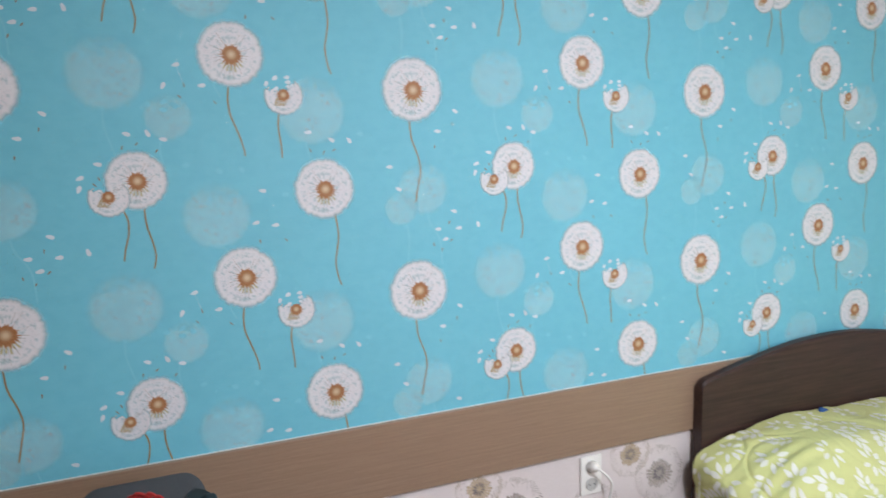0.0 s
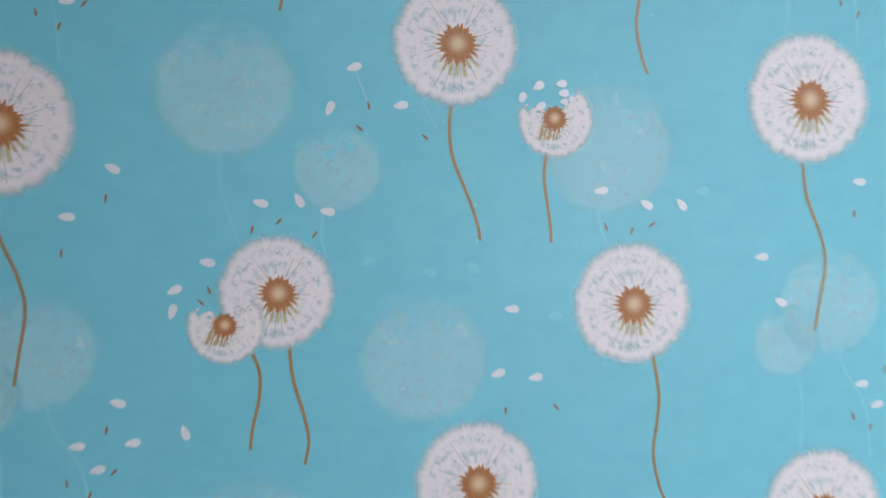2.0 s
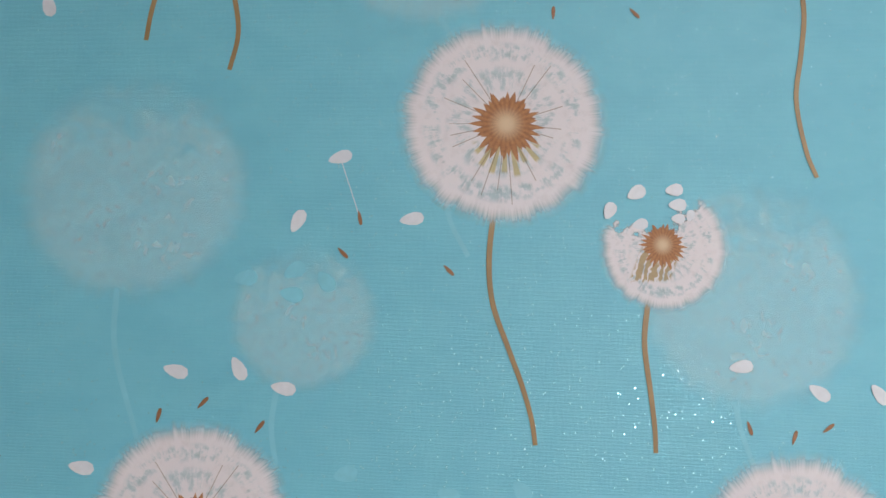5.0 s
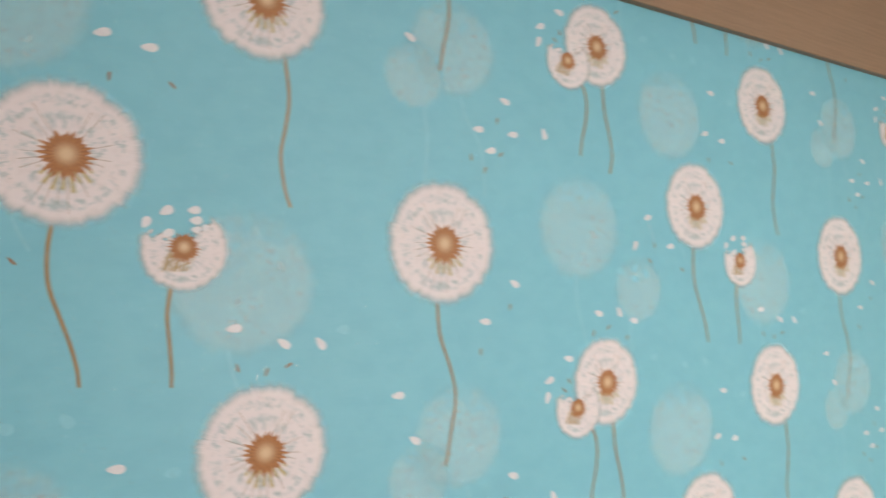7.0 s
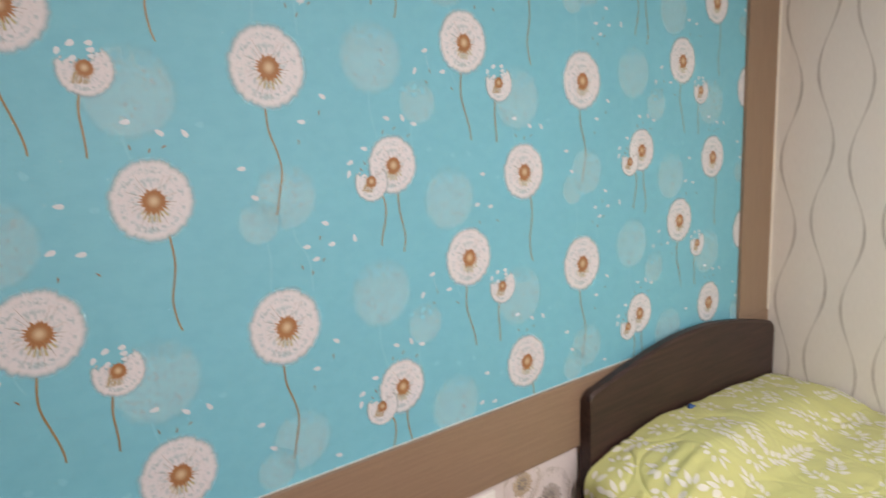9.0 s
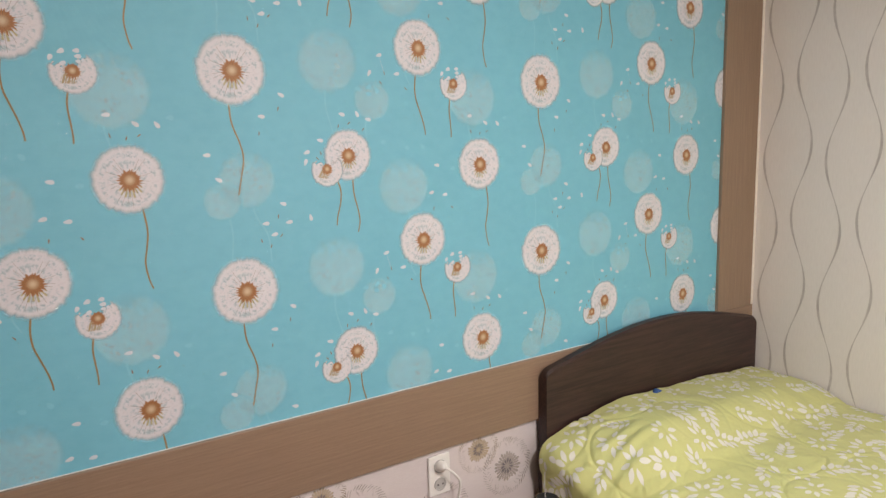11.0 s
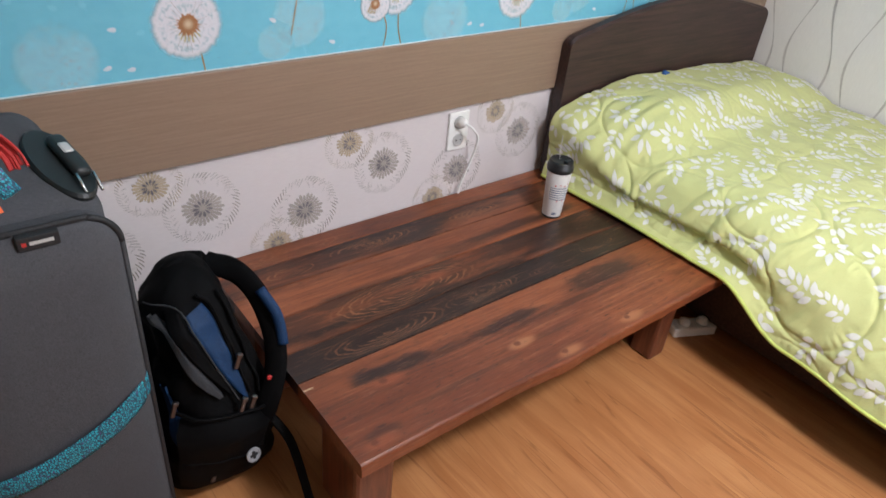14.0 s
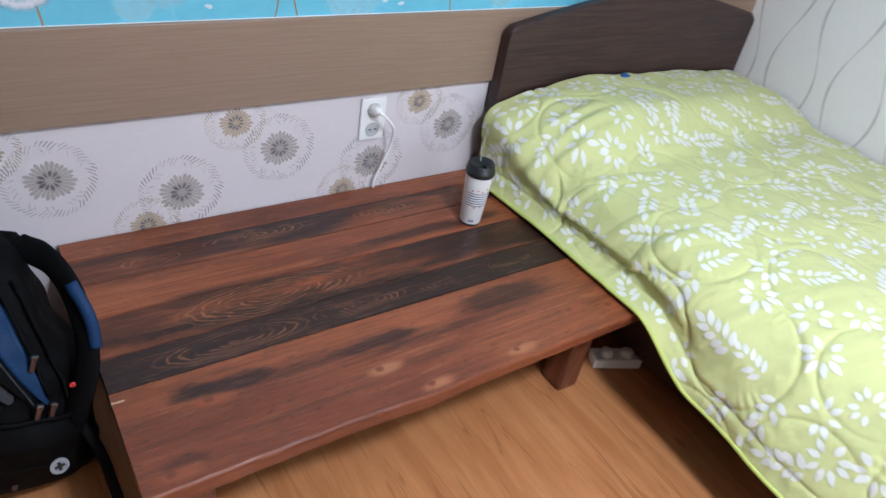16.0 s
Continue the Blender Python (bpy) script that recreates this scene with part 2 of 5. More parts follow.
def wood_grain(name, dark, lite, along="X", rough=0.4, stretch=14.0, scale=5.0, bump=0.08, per_object=False):
    n = Nodes(name)
    c = n.coord()
    if per_object:
        k = n.m("MULTIPLY", n.rand(), 37.0)
        c = n.vm("ADD", c, n.join(k, k, k))
    sc = [stretch, stretch, stretch]
    sc["XYZ".index(along)] = 1.0
    g = n.noise(n.scaled(c, tuple(sc)), scale, 6, 0.65, 0.4)
    f = n.noise(n.scaled(c, tuple(v * 9 for v in sc)), scale, 3)
    col = n.mix(n.ramp(g, 0.3, 0.72), dark, lite)
    col = n.mix(n.m("MULTIPLY", n.ramp(f, 0.45, 0.75), 0.35), col, tuple(v * 0.6 for v in dark))
    n.bump(n.m("ADD", g, n.m("MULTIPLY", f, 0.5)), bump, 0.002)
    return n.done(col, rough)


def burnt_pine():
    """Stained pine: growth rings, scorched bands, and the figure and knots where each board has them."""
    n = Nodes("burnt_pine_planks")
    c0 = n.coord()
    k = n.m("MULTIPLY", n.rand(), 53.0)
    c = n.vm("ADD", c0, n.join(k, k, k))
    q = n.split(c0)
    fine = n.noise(n.scaled(c, (6, 150, 150)), 1.0, 4, 0.6)
    hair = n.noise(n.scaled(c, (16, 420, 420)), 1.0, 2, 0.6)
    soft = n.noise(n.scaled(c, (1.5, 5.0, 5.0)), 1.0, 4)
    blotch = n.noise(n.scaled(c, (2.2, 13.0, 13.0)), 1.0, 5, 0.66, 0.4)
    tone = n.split(n.coord("UV"))[0]  # how burnt each plank is
    burn = n.ramp(n.m("ADD", n.m("MULTIPLY", blotch, 1.05), n.m("MULTIPLY", tone, 0.60)), 0.68, 1.0)
    wob = n.m("SUBTRACT", n.noise(n.scaled(c, (9, 34, 34)), 1.0, 4, 0.6), 0.5)
    wob2 = n.m("SUBTRACT", n.noise(n.scaled(c, (30, 70, 70)), 1.0, 2, 0.5), 0.5)
    # straight growth lines, drawn out along the board
    lines = n.m("SINE", n.m("ADD", n.m("MULTIPLY", q[1], 820.0), n.m("ADD", n.m("MULTIPLY", soft, 42.0), n.m("MULTIPLY", wob, 12.0))))
    pale = n.mix(n.ramp(soft, 0.3, 0.7), (0.155, 0.037, 0.0135), (0.325, 0.097, 0.036))
    pale = n.mix(n.m("MULTIPLY", n.ramp(lines, -0.2, 1.0), 0.22), pale, (0.125, 0.036, 0.015))
    pale = n.mix(n.m("MULTIPLY", n.ramp(fine, 0.40, 0.66), 0.44), pale, (0.115, 0.033, 0.014))
    char = n.mix(n.m("MULTIPLY", n.m("MULTIPLY", n.ramp(lines, 0.62, 0.98), n.ramp(wob, -0.02, 0.14)), 0.35), (0.013, 0.0078, 0.0070), (0.15, 0.056, 0.024))
    char = n.mix(n.m("MULTIPLY", n.ramp(fine, 0.5, 0.75), 0.35), char, (0.060, 0.026, 0.016))

    def field(x, y, rx, ry):
        dx = n.m("DIVIDE", n.m("SUBTRACT", q[0], x), rx)
        dy = n.m("DIVIDE", n.m("SUBTRACT", q[1], y), ry)
        return n.vm("LENGTH", n.join(dx, dy, 0.0))

    # scorched places: x, y, half length, half width, strength
    for x, y, rx, ry, k in ((-0.462, -0.176, 0.050, 0.018, 0.95), (-0.375, -0.186, 0.075, 0.022, 0.9), (-0.250, -0.200, 0.16, 0.013, 0.55), (-0.085, -0.198, 0.11, 0.017, 0.85),
                            (0.285, -0.178, 0.13, 0.030, 0.75), (0.10, -0.225, 0.26, 0.008, 0.5), (-0.520, -0.330, 0.035, 0.020, 0.5), (-0.30, -0.30, 0.14, 0.007, 0.4),
                            (-0.33, 0.078, 0.22, 0.020, 0.8), (0.28, 0.128, 0.22, 0.018, 0.75), (-0.52, 0.035, 0.10, 0.040, 0.75), (0.02, 0.110, 0.10, 0.012, 0.5)):
        d = n.m("ADD", field(x, y, rx, ry), n.m("MULTIPLY", wob, 1.7))
        burn = n.m("MAXIMUM", burn, n.m("MULTIPLY", n.ramp(d, 1.45, 0.65), k))
    streak = n.noise(n.scaled(c, (2.4, 46.0, 46.0)), 1.0, 4, 0.65)
    pale = n.mix(n.m("MULTIPLY", n.ramp(streak, 0.50, 0.72), 0.62), pale, (0.070, 0.021, 0.011))
    pale = n.mix(n.m("MULTIPLY", n.ramp(streak, 0.46, 0.30), 0.40), pale, (0.40, 0.150, 0.062))
    col = n.mix(n.m("MULTIPLY", burn, 0.95), pale, char)
    # cathedral figure: nested ovals that stand out light on the scorched boards
    for x, y, rx, ry, count, k in ((-0.215, 0.030, 0.215, 0.060, 52.0, 0.8), (-0.345, -0.080, 0.165, 0.036, 40.0, 0.6), (-0.050, -0.076, 0.120, 0.024, 40.0, 0.7), (0.388, -0.072, 0.075, 0.018, 30.0, 0.8),
                                   (0.190, 0.250, 0.095, 0.021, 28.0, 0.85), (-0.175, 0.258, 0.130, 0.026, 34.0, 0.85), (-0.425, 0.246, 0.075, 0.022, 24.0, 0.9), (-0.400, 0.330, 0.170, 0.030, 36.0, 0.6), (0.165, -0.083, 0.06, 0.012, 22.0, 0.6)):
        d = n.m("ADD", field(x, y, rx, ry), n.m("MULTIPLY", wob2, 0.17))
        ringed = n.ramp(n.m("SINE", n.m("MULTIPLY", d, count)), 0.35, 0.95)
        where = n.m("MULTIPLY", n.ramp(d, 1.15, 0.75), n.ramp(n.m("ADD", wob, n.m("MULTIPLY", d, 0.08)), -0.03, 0.09))
        col = n.mix(n.m("MULTIPLY", n.m("MULTIPLY", ringed, where), k), col, (0.30, 0.125, 0.055))
    # knots with swollen, lighter grain beside them
    for x, y, red in ((-0.110, -0.272, 0), (-0.030, -0.352, 0), (0.520, -0.316, 1), (0.408, -0.288, 1), (-0.440, -0.207, 1), (-0.545, -0.338, 1), (0.20, -0.345, 0), (-0.135, 0.050, 1)):
        d = n.m("ADD", field(x + 0.016, y - 0.004, 0.052, 0.017), n.m("MULTIPLY", wob, 0.8))
        col = n.mix(n.m("MULTIPLY", n.ramp(d, 1.1, 0.3), 0.62), col, (0.46, 0.185, 0.080) if not red else (0.30, 0.080, 0.030))
        d = n.m("ADD", field(x, y, 0.011, 0.008), n.m("MULTIPLY", wob2, 0.9))
        col = n.mix(n.m("MULTIPLY", n.ramp(d, 1.2, 0.5), 0.85), col, (0.13, 0.032, 0.014))
    speck = n.ramp(n.noise(n.scaled(c, (36, 240, 240)), 1.0, 2), 0.62, 0.72)
    col = n.mix(n.m("MULTIPLY", speck, 0.65), col, (0.022, 0.010, 0.007))
    col = n.mix(n.m("MULTIPLY", n.ramp(hair, 0.58, 0.72), 0.42), col, (0.36, 0.150, 0.075))
    n.bump(n.m("ADD", n.m("MULTIPLY", lines, 0.2), n.m("ADD", n.m("MULTIPLY", fine, 0.8), n.m("MULTIPLY", blotch, 2.2))), 0.22, 0.0012)
    return n.done(col, n.m("ADD", 0.22, n.m("MULTIPLY", fine, 0.22)), spec=0.5)


def floor_vinyl():
    n = Nodes("wood_print_floor")
    c = n.coord()
    e = n.split(c)
    bend = n.m("MULTIPLY", n.m("SUBTRACT", n.noise(n.scaled(c, (5.0, 2.2, 1)), 1.0, 2), 0.5), 0.045)
    across = n.m("ADD", e[0], bend)
    row = n.m("FLOOR", n.m("DIVIDE", e[0], 0.092))
    shift = n.m("MULTIPLY", row, 7.31)
    q = n.join(n.m("ADD", e[1], shift), n.m("ADD", across, shift), 0.0)
    broad = n.noise(n.scaled(q, (1.1, 9.0, 1)), 1.6, 4, 0.6, 0.6)
    grain = n.noise(n.scaled(q, (2.0, 34.0, 1)), 1.6, 5, 0.65, 0.4)
    fine = n.noise(n.scaled(q, (7, 210, 1)), 1.6, 3)
    tone = n.noise(n.join(row, n.m("FLOOR", n.m("ADD", n.m("DIVIDE", e[1], 0.9), n.m("MULTIPLY", row, 0.37))), 0.0), 3.7, 0)
    col = n.mix(n.ramp(broad, 0.32, 0.68), (0.375, 0.146, 0.050), (0.50, 0.232, 0.090))
    col = n.mix(n.m("MULTIPLY", n.ramp(tone, 0.35, 0.65), 0.22), col, (0.40, 0.155, 0.055))
    col = n.mix(n.m("MULTIPLY", n.ramp(grain, 0.48, 0.66), 0.26), col, (0.34, 0.120, 0.038))
    col = n.mix(n.m("MULTIPLY", n.ramp(fine, 0.45, 0.75), 0.20), col, (0.27, 0.10, 0.034))
    # thin dark vessel lines that start and stop, and a few small knots
    vein = n.ramp(n.m("ABSOLUTE", n.m("SUBTRACT", n.noise(n.scaled(q, (1.0, 15.0, 1)), 1.6, 2, 0.5), 0.5)), 0.018, 0.004)
    some = n.ramp(n.noise(n.scaled(q, (2.6, 10.0, 1), loc=(3, 5, 0)), 1.6, 2), 0.46, 0.60)
    col = n.mix(n.m("MULTIPLY", n.m("MULTIPLY", vein, some), 0.5), col, (0.20, 0.062, 0.020))
    knots = n.voronoi(n.scaled(q, (2.2, 6.5, 1)), 1.0)
    kn = n.m("MULTIPLY", n.m("GREATER_THAN", n.split(knots["Color"])[0], 0.62), n.ramp(knots["Distance"], 0.075, 0.02))
    col = n.mix(n.m("MULTIPLY", kn, 0.6), col, (0.17, 0.055, 0.02))
    line = n.ramp(n.m("ABSOLUTE", n.m("SUBTRACT", n.m("FRACT", n.m("DIVIDE", e[0], 0.092)), 0.5)), 0.488, 0.498)
    col = n.mix(n.m("MULTIPLY", line, 0.26), col, (0.14, 0.052, 0.02))
    n.bump(n.m("SUBTRACT", n.m("MULTIPLY", grain, 0.3), n.m("MULTIPLY", line, 0.5)), 0.08, 0.001)
    return n.done(col, n.m("ADD", 0.30, n.m("MULTIPLY", fine, 0.15)))


def quilt_cloth(name, dark, lite):
    n = Nodes(name)
    uv = n.t.nodes.new("ShaderNodeUVMap").outputs[0]
    col = n.mix(n.noise(uv, 5.0, 3), dark, lite)
    weave = n.noise(uv, 900.0, 2)
    wr = n.noise(n.scaled(uv, (1, 2.5, 1)), 26.0, 4, 0.6, 1.0)
    fold_ = n.noise(n.scaled(uv, (1, 1.8, 1), rot=(0, 0, 0.6)), 60.0, 3, 0.6, 1.5)
    n.bump(n.m("ADD", n.m("ADD", n.m("MULTIPLY", weave, 0.15), wr), n.m("MULTIPLY", fold_, 0.45)), 0.36, 0.006)
    n.put(n.b.inputs["Sheen Weight"], 0.1)
    return n.done(col, 0.85, spec=0.2)


def lower_paper():
    n = Nodes("cream_textured_wallpaper")
    c = n.coord()
    f = n.noise(n.scaled(c, (40, 40, 260)), 1.0, 3)
    col = n.mix(f, (0.60, 0.552, 0.556), (0.70, 0.65, 0.655))
    n.bump(weave_height(n, c, 420.0), 0.3, 0.001)
    return n.done(col, 0.7, spec=0.3)


def rosette_print(name, ink, core):
    n, uv, p, r, way = motif_base(name)
    ang = n.m("ARCTAN2", p[1], p[0])
    # disc of long petals with pale slits between them
    f1, k1 = spokes(n, ang, 26, 0.0)
    length = n.m("ADD", 0.455, n.m("MULTIPLY", k1, 0.11))
    tip = n.m("MULTIPLY", n.m("MULTIPLY", f1, f1), 0.34)
    inside = n.ramp(n.m("SUBTRACT", n.m("SUBTRACT", length, tip), r), 0.0, 0.022)
    slit = n.m("MULTIPLY", n.ramp(f1, 0.38, 0.47), n.ramp(r, 0.20, 0.34))
    disc = n.m("MULTIPLY", inside, n.m("MULTIPLY", n.m("SUBTRACT", 1.0, n.m("MULTIPLY", slit, 0.62)), n.m("ADD", 0.72, n.m("MULTIPLY", n.noise(uv, 26.0, 3), 0.42))))
    # feathery ring: short slanting strokes, stronger on one side
    q = n.m("ADD", ang, n.m("MULTIPLY", r, 0.9))
    f2, k2 = spokes(n, q, 58, 0.2)
    reach = n.m("ADD", 0.74, n.m("MULTIPLY", k2, 0.14))
    stroke = n.m("MULTIPLY", n.ramp(f2, 0.27, 0.10), n.m("MULTIPLY", n.ramp(n.m("SUBTRACT", r, reach), -0.02, 0.02), n.ramp(n.m("SUBTRACT", n.m("ADD", 0.93, n.m("MULTIPLY", k2, 0.06)), r), -0.01, 0.02)))
    fade = n.ramp(n.noise(way, 1.6, 1), 0.30, 0.62)
    ring = n.m("MULTIPLY", stroke, n.m("ADD", 0.20, n.m("MULTIPLY", fade, 0.30)))
    f3, k3 = spokes(n, n.m("SUBTRACT", ang, n.m("MULTIPLY", r, 0.7)), 37, 0.6)
    inner = n.m("MULTIPLY", n.ramp(f3, 0.24, 0.12), n.m("MULTIPLY", n.m("MULTIPLY", n.ramp(r, 0.62, 0.70), n.ramp(r, 0.86, 0.76)), n.m("GREATER_THAN", k3, 0.35)))
    halo = n.m("MULTIPLY", inner, n.m("ADD", 0.10, n.m("MULTIPLY", n.ramp(n.noise(uv, 5.0, 2), 0.45, 0.62), 0.20)))
    # eleven dark petals round the heart
    f4, k4 = spokes(n, ang, 11, 0.4)
    leaf = n.m("MULTIPLY", n.m("SUBTRACT", r, 0.07), n.m("SUBTRACT", n.m("ADD", 0.25, n.m("MULTIPLY", k4, 0.04)), r))
    petal = n.ramp(n.m("SUBTRACT", n.m("MULTIPLY", leaf, 38.0), n.m("MULTIPLY", f4, 1.05)), -0.03, 0.06)
    col = n.mix(petal, ink, core)
    a = n.m("MAXIMUM", n.m("MAXIMUM", n.m("MULTIPLY", disc, 0.56, clamp=True), n.m("MAXIMUM", ring, halo)), n.m("MULTIPLY", petal, 0.82))
    return n.done(col, 0.6, alpha=a, spec=0.3)


def wave_paper():
    n = Nodes("ivory_wallpaper")
    c = n.coord()
    f = n.noise(n.scaled(c, (200, 200, 30)), 1.0, 3)
    col = n.mix(f, (0.66, 0.63, 0.61), (0.75, 0.72, 0.70))
    n.bump(n.noise(n.scaled(c, (260, 260, 60)), 1.0, 3), 0.25, 0.001)
    return n.done(col, 0.7, spec=0.3)


def canvas(name, colour, k=500.0, rough=0.85, fleck=0.35, spec=0.3):
    n = Nodes(name)
    c = n.coord()
    f = n.noise(c, k, 2, 0.7)
    g = n.noise(c, 6.0, 3)
    col = n.mix(n.ramp(f, 0.35, 0.65), tuple(v * (1 - fleck) for v in colour), tuple(v * (1 + fleck) for v in colour))
    col = n.mix(n.m("MULTIPLY", g, 0.3), col, tuple(v * 0.7 for v in colour))
    n.bump(n.m("ADD", f, n.m("MULTIPLY", n.noise(c, 30.0, 3), 1.5)), 0.25, 0.002)
    return n.done(col, rough, spec=spec)


def ribbon_cloth():
    n = Nodes("turquoise_patterned_ribbon")
    c = n.coord()
    v = n.voronoi(c, 230.0, "DISTANCE_TO_EDGE")
    w = n.voronoi(n.vm("ADD", c, (0.3, 0.2, 0.1)), 90.0)
    col = n.mix(n.ramp(v["Distance"], 0.10, 0.22), (0.02, 0.05, 0.09), (0.02, 0.42, 0.52))
    col = n.mix(n.ramp(w["Distance"], 0.22, 0.12), col, (0.10, 0.06, 0.20))
    return n.done(col, 0.55)


M_TURQ = turquoise_paper()
M_HEAD = dandelion_print("dandelion_print", False)
M_BLOWN = dandelion_print("blown_dandelion_print", True)
M_GHOST = ghost_print()
M_STEM = plain("stem_print", (0.26, 0.178, 0.082), PRINT_SHEEN, var=0.3, scale=60)
M_GSTEM = plain("pale_stem_print", (0.175, 0.50, 0.625), PRINT_SHEEN, scale=60)
M_FLUFF = plain("fluff_print", (0.56, 0.61, 0.68), PRINT_SHEEN, scale=200)
M_FAINT = plain("faint_fluff_print", (0.17, 0.505, 0.635), PRINT_SHEEN, scale=200)
M_SEED = plain("seed_print", (0.23, 0.11, 0.05), PRINT_SHEEN, var=0.3, scale=200)
M_TRIM = wood_grain("taupe_wood_film", (0.234, 0.157, 0.108), (0.284, 0.194, 0.136), "X", 0.45, 30.0, 6.0, 0.05)
M_TRIMV = wood_grain("taupe_wood_film_upright", (0.234, 0.157, 0.108), (0.284, 0.194, 0.136), "Z", 0.45, 30.0, 6.0, 0.05)
M_LOWER = lower_paper()
M_ROSE_GREY = rosette_print("grey_rosette_print", (0.46, 0.41, 0.37), (0.10, 0.09, 0.10))
M_ROSE_TAN = rosette_print("tan_rosette_print", (0.55, 0.43, 0.27), (0.10, 0.09, 0.10))
M_WAVEWALL = wave_paper()
M_WAVELINE = plain("silver_line_print", (0.47, 0.435, 0.42), 0.45, 0.1, 0.3, 30)
M_IVORY = plain("ivory_paint", (0.72, 0.68, 0.62), 0.5)
# unseen walls, coloured dark so that little bounced light fills the shadows
M_PLAINWALL = plain("beige_wall_paint", (0.30, 0.265, 0.22), 0.6)
M_CEIL = plain("white_ceiling_paper", (0.78, 0.77, 0.75), 0.8, bump=0.2)
M_FLOOR = floor_vinyl()
M_PINE = burnt_pine()
M_LEG = wood_grain("red_brown_stained_pine", (0.085, 0.026, 0.013), (0.20, 0.066, 0.030), "Z", 0.35, 12.0, 6.0, 0.1)
M_CHIP = plain("bare_pine", (0.62, 0.46, 0.30), 0.6)
M_BED = wood_grain("dark_walnut_film", (0.018, 0.0075, 0.0065), (0.056, 0.026, 0.021), "X", 0.5, 18.0, 5.0, 0.06)
M_QUILT = quilt_cloth("lime_quilt_cloth", (0.510, 0.535, 0.222), (0.580, 0.600, 0.272))
M_LEAF = quilt_cloth("white_leaf_print", (0.65, 0.66, 0.57), (0.74, 0.74, 0.71))
M_PIPING = plain("lime_piping", (0.50, 0.57, 0.14), 0.8)
M_WHITE = plain("white_plastic", (0.78, 0.78, 0.76), 0.3, var=0.03)
# outlets' shade put into a greyer plastic; also plain grey for small parts
M_DARKHOLE = plain("socket_shadow_plastic", (0.45, 0.45, 0.44), 0.4, var=0.03)
M_BLACKPL = plain("black_plastic", (0.012, 0.012, 0.013), 0.35, var=0.2)
M_CHROME = plain("chrome", (0.65, 0.65, 0.66), 0.22, 1.0, 0.05)
M_RUBBER = plain("silver_grey_rubber", (0.30, 0.31, 0.33), 0.5)
M_PULL = plain("dull_zip_metal", (0.17, 0.155, 0.155), 0.4, 1.0, 0.1)
M_SUIT = canvas("grey_suitcase_fabric", (0.066, 0.068, 0.076), 900.0, fleck=0.42)
M_RECESS = plain("green_grey_plastic", (0.012, 0.0145, 0.015), 0.45, var=0.15)
M_SUITD = canvas("dark_suitcase_trim", (0.022, 0.022, 0.024), 500.0, 0.6)
M_BAG = canvas("black_nylon", (0.0022, 0.0022, 0.0026), 600.0, 0.75, spec=0.10)
M_BAGB = canvas("blue_nylon", (0.005, 0.030, 0.090), 600.0, 0.65)
M_BAGG = canvas("grey_mesh_lining", (0.032, 0.033, 0.037), 900.0, 0.8)
M_RIBBON = ribbon_cloth()
M_ORANGE = plain("orange_card", (0.80, 0.13, 0.035), 0.6)
M_RED = plain("red_cord", (0.42, 0.022, 0.02), 0.6)
M_CUP = plain("white_cup_card", (0.74, 0.72, 0.70), 0.45, var=0.03)
M_INKB = plain("blue_grey_ink", (0.06, 0.09, 0.18), 0.5)
M_INKR = plain("red_ink", (0.55, 0.16, 0.12), 0.5)
M_BLUE = plain("blue_cloth", (0.02, 0.08, 0.25), 0.8)


# ---------------------------------------------------------------- mesh helpers
def link(name, bm, material, parent=None, label="", smooth=False):
    me = bpy.data.meshes.new(name)
    if smooth:
        for f in bm.faces:
            f.smooth = True
    bm.to_mesh(me)
    bm.free()
    for m in (material if isinstance(material, (list, tuple)) else [material]):
        me.materials.append(m)
    ob = new(name, me)
    ob.parent = parent
    if label:
        ob["label"] = label
    return ob


def part(name, bm, material, parent, label="", smooth=False):
    return link(name, bm, material, parent, label, smooth)


def empty(name, x=0.0, y=0.0, z=0.0):
    ob = new(name)
    ob.location = (x, y, z)
    ob.empty_display_size = 0.05
    return ob


def box(x0, x1, y0, y1, z0, z1, bevel=0.0, seg=2, m=None, bm=None):
    own = bm or bmesh.new()
    g = bmesh.ops.create_cube(own, size=1.0)
    vs = g["verts"]
    bmesh.ops.transform(own, matrix=Matrix.LocRotScale(((x0 + x1) / 2, (y0 + y1) / 2, (z0 + z1) / 2), None, (x1 - x0, y1 - y0, z1 - z0)), verts=vs)
    if bevel:
        es = list({e for v in vs for e in v.link_edges})
        r = bmesh.ops.bevel(own, geom=es, offset=bevel, segments=seg, affect="EDGES", profile=0.5)
        vs = list({v for f in r["faces"] for v in f.verts} | {v for v in vs if v.is_valid})
    if m is not None:
        bmesh.ops.transform(own, matrix=m, verts=vs)
    return own


def lathe(profile, seg=40, cx=0.0, cy=0.0, bm=None):
    """A turned solid from (radius, height) pairs."""
    own = bm or bmesh.new()
    rings = []
    for r, z in profile:
        rings.append([own.verts.new((cx + r * math.cos(2 * math.pi * i / seg), cy + r * math.sin(2 * math.pi * i / seg), z)) for i in range(seg)])
    for a, b in zip(rings, rings[1:]):
        for i in range(seg):
            j = (i + 1) % seg
            own.faces.new((a[i], a[j], b[j], b[i]))
    own.faces.new(rings[0][::-1])
    own.faces.new(rings[-1])
    return own


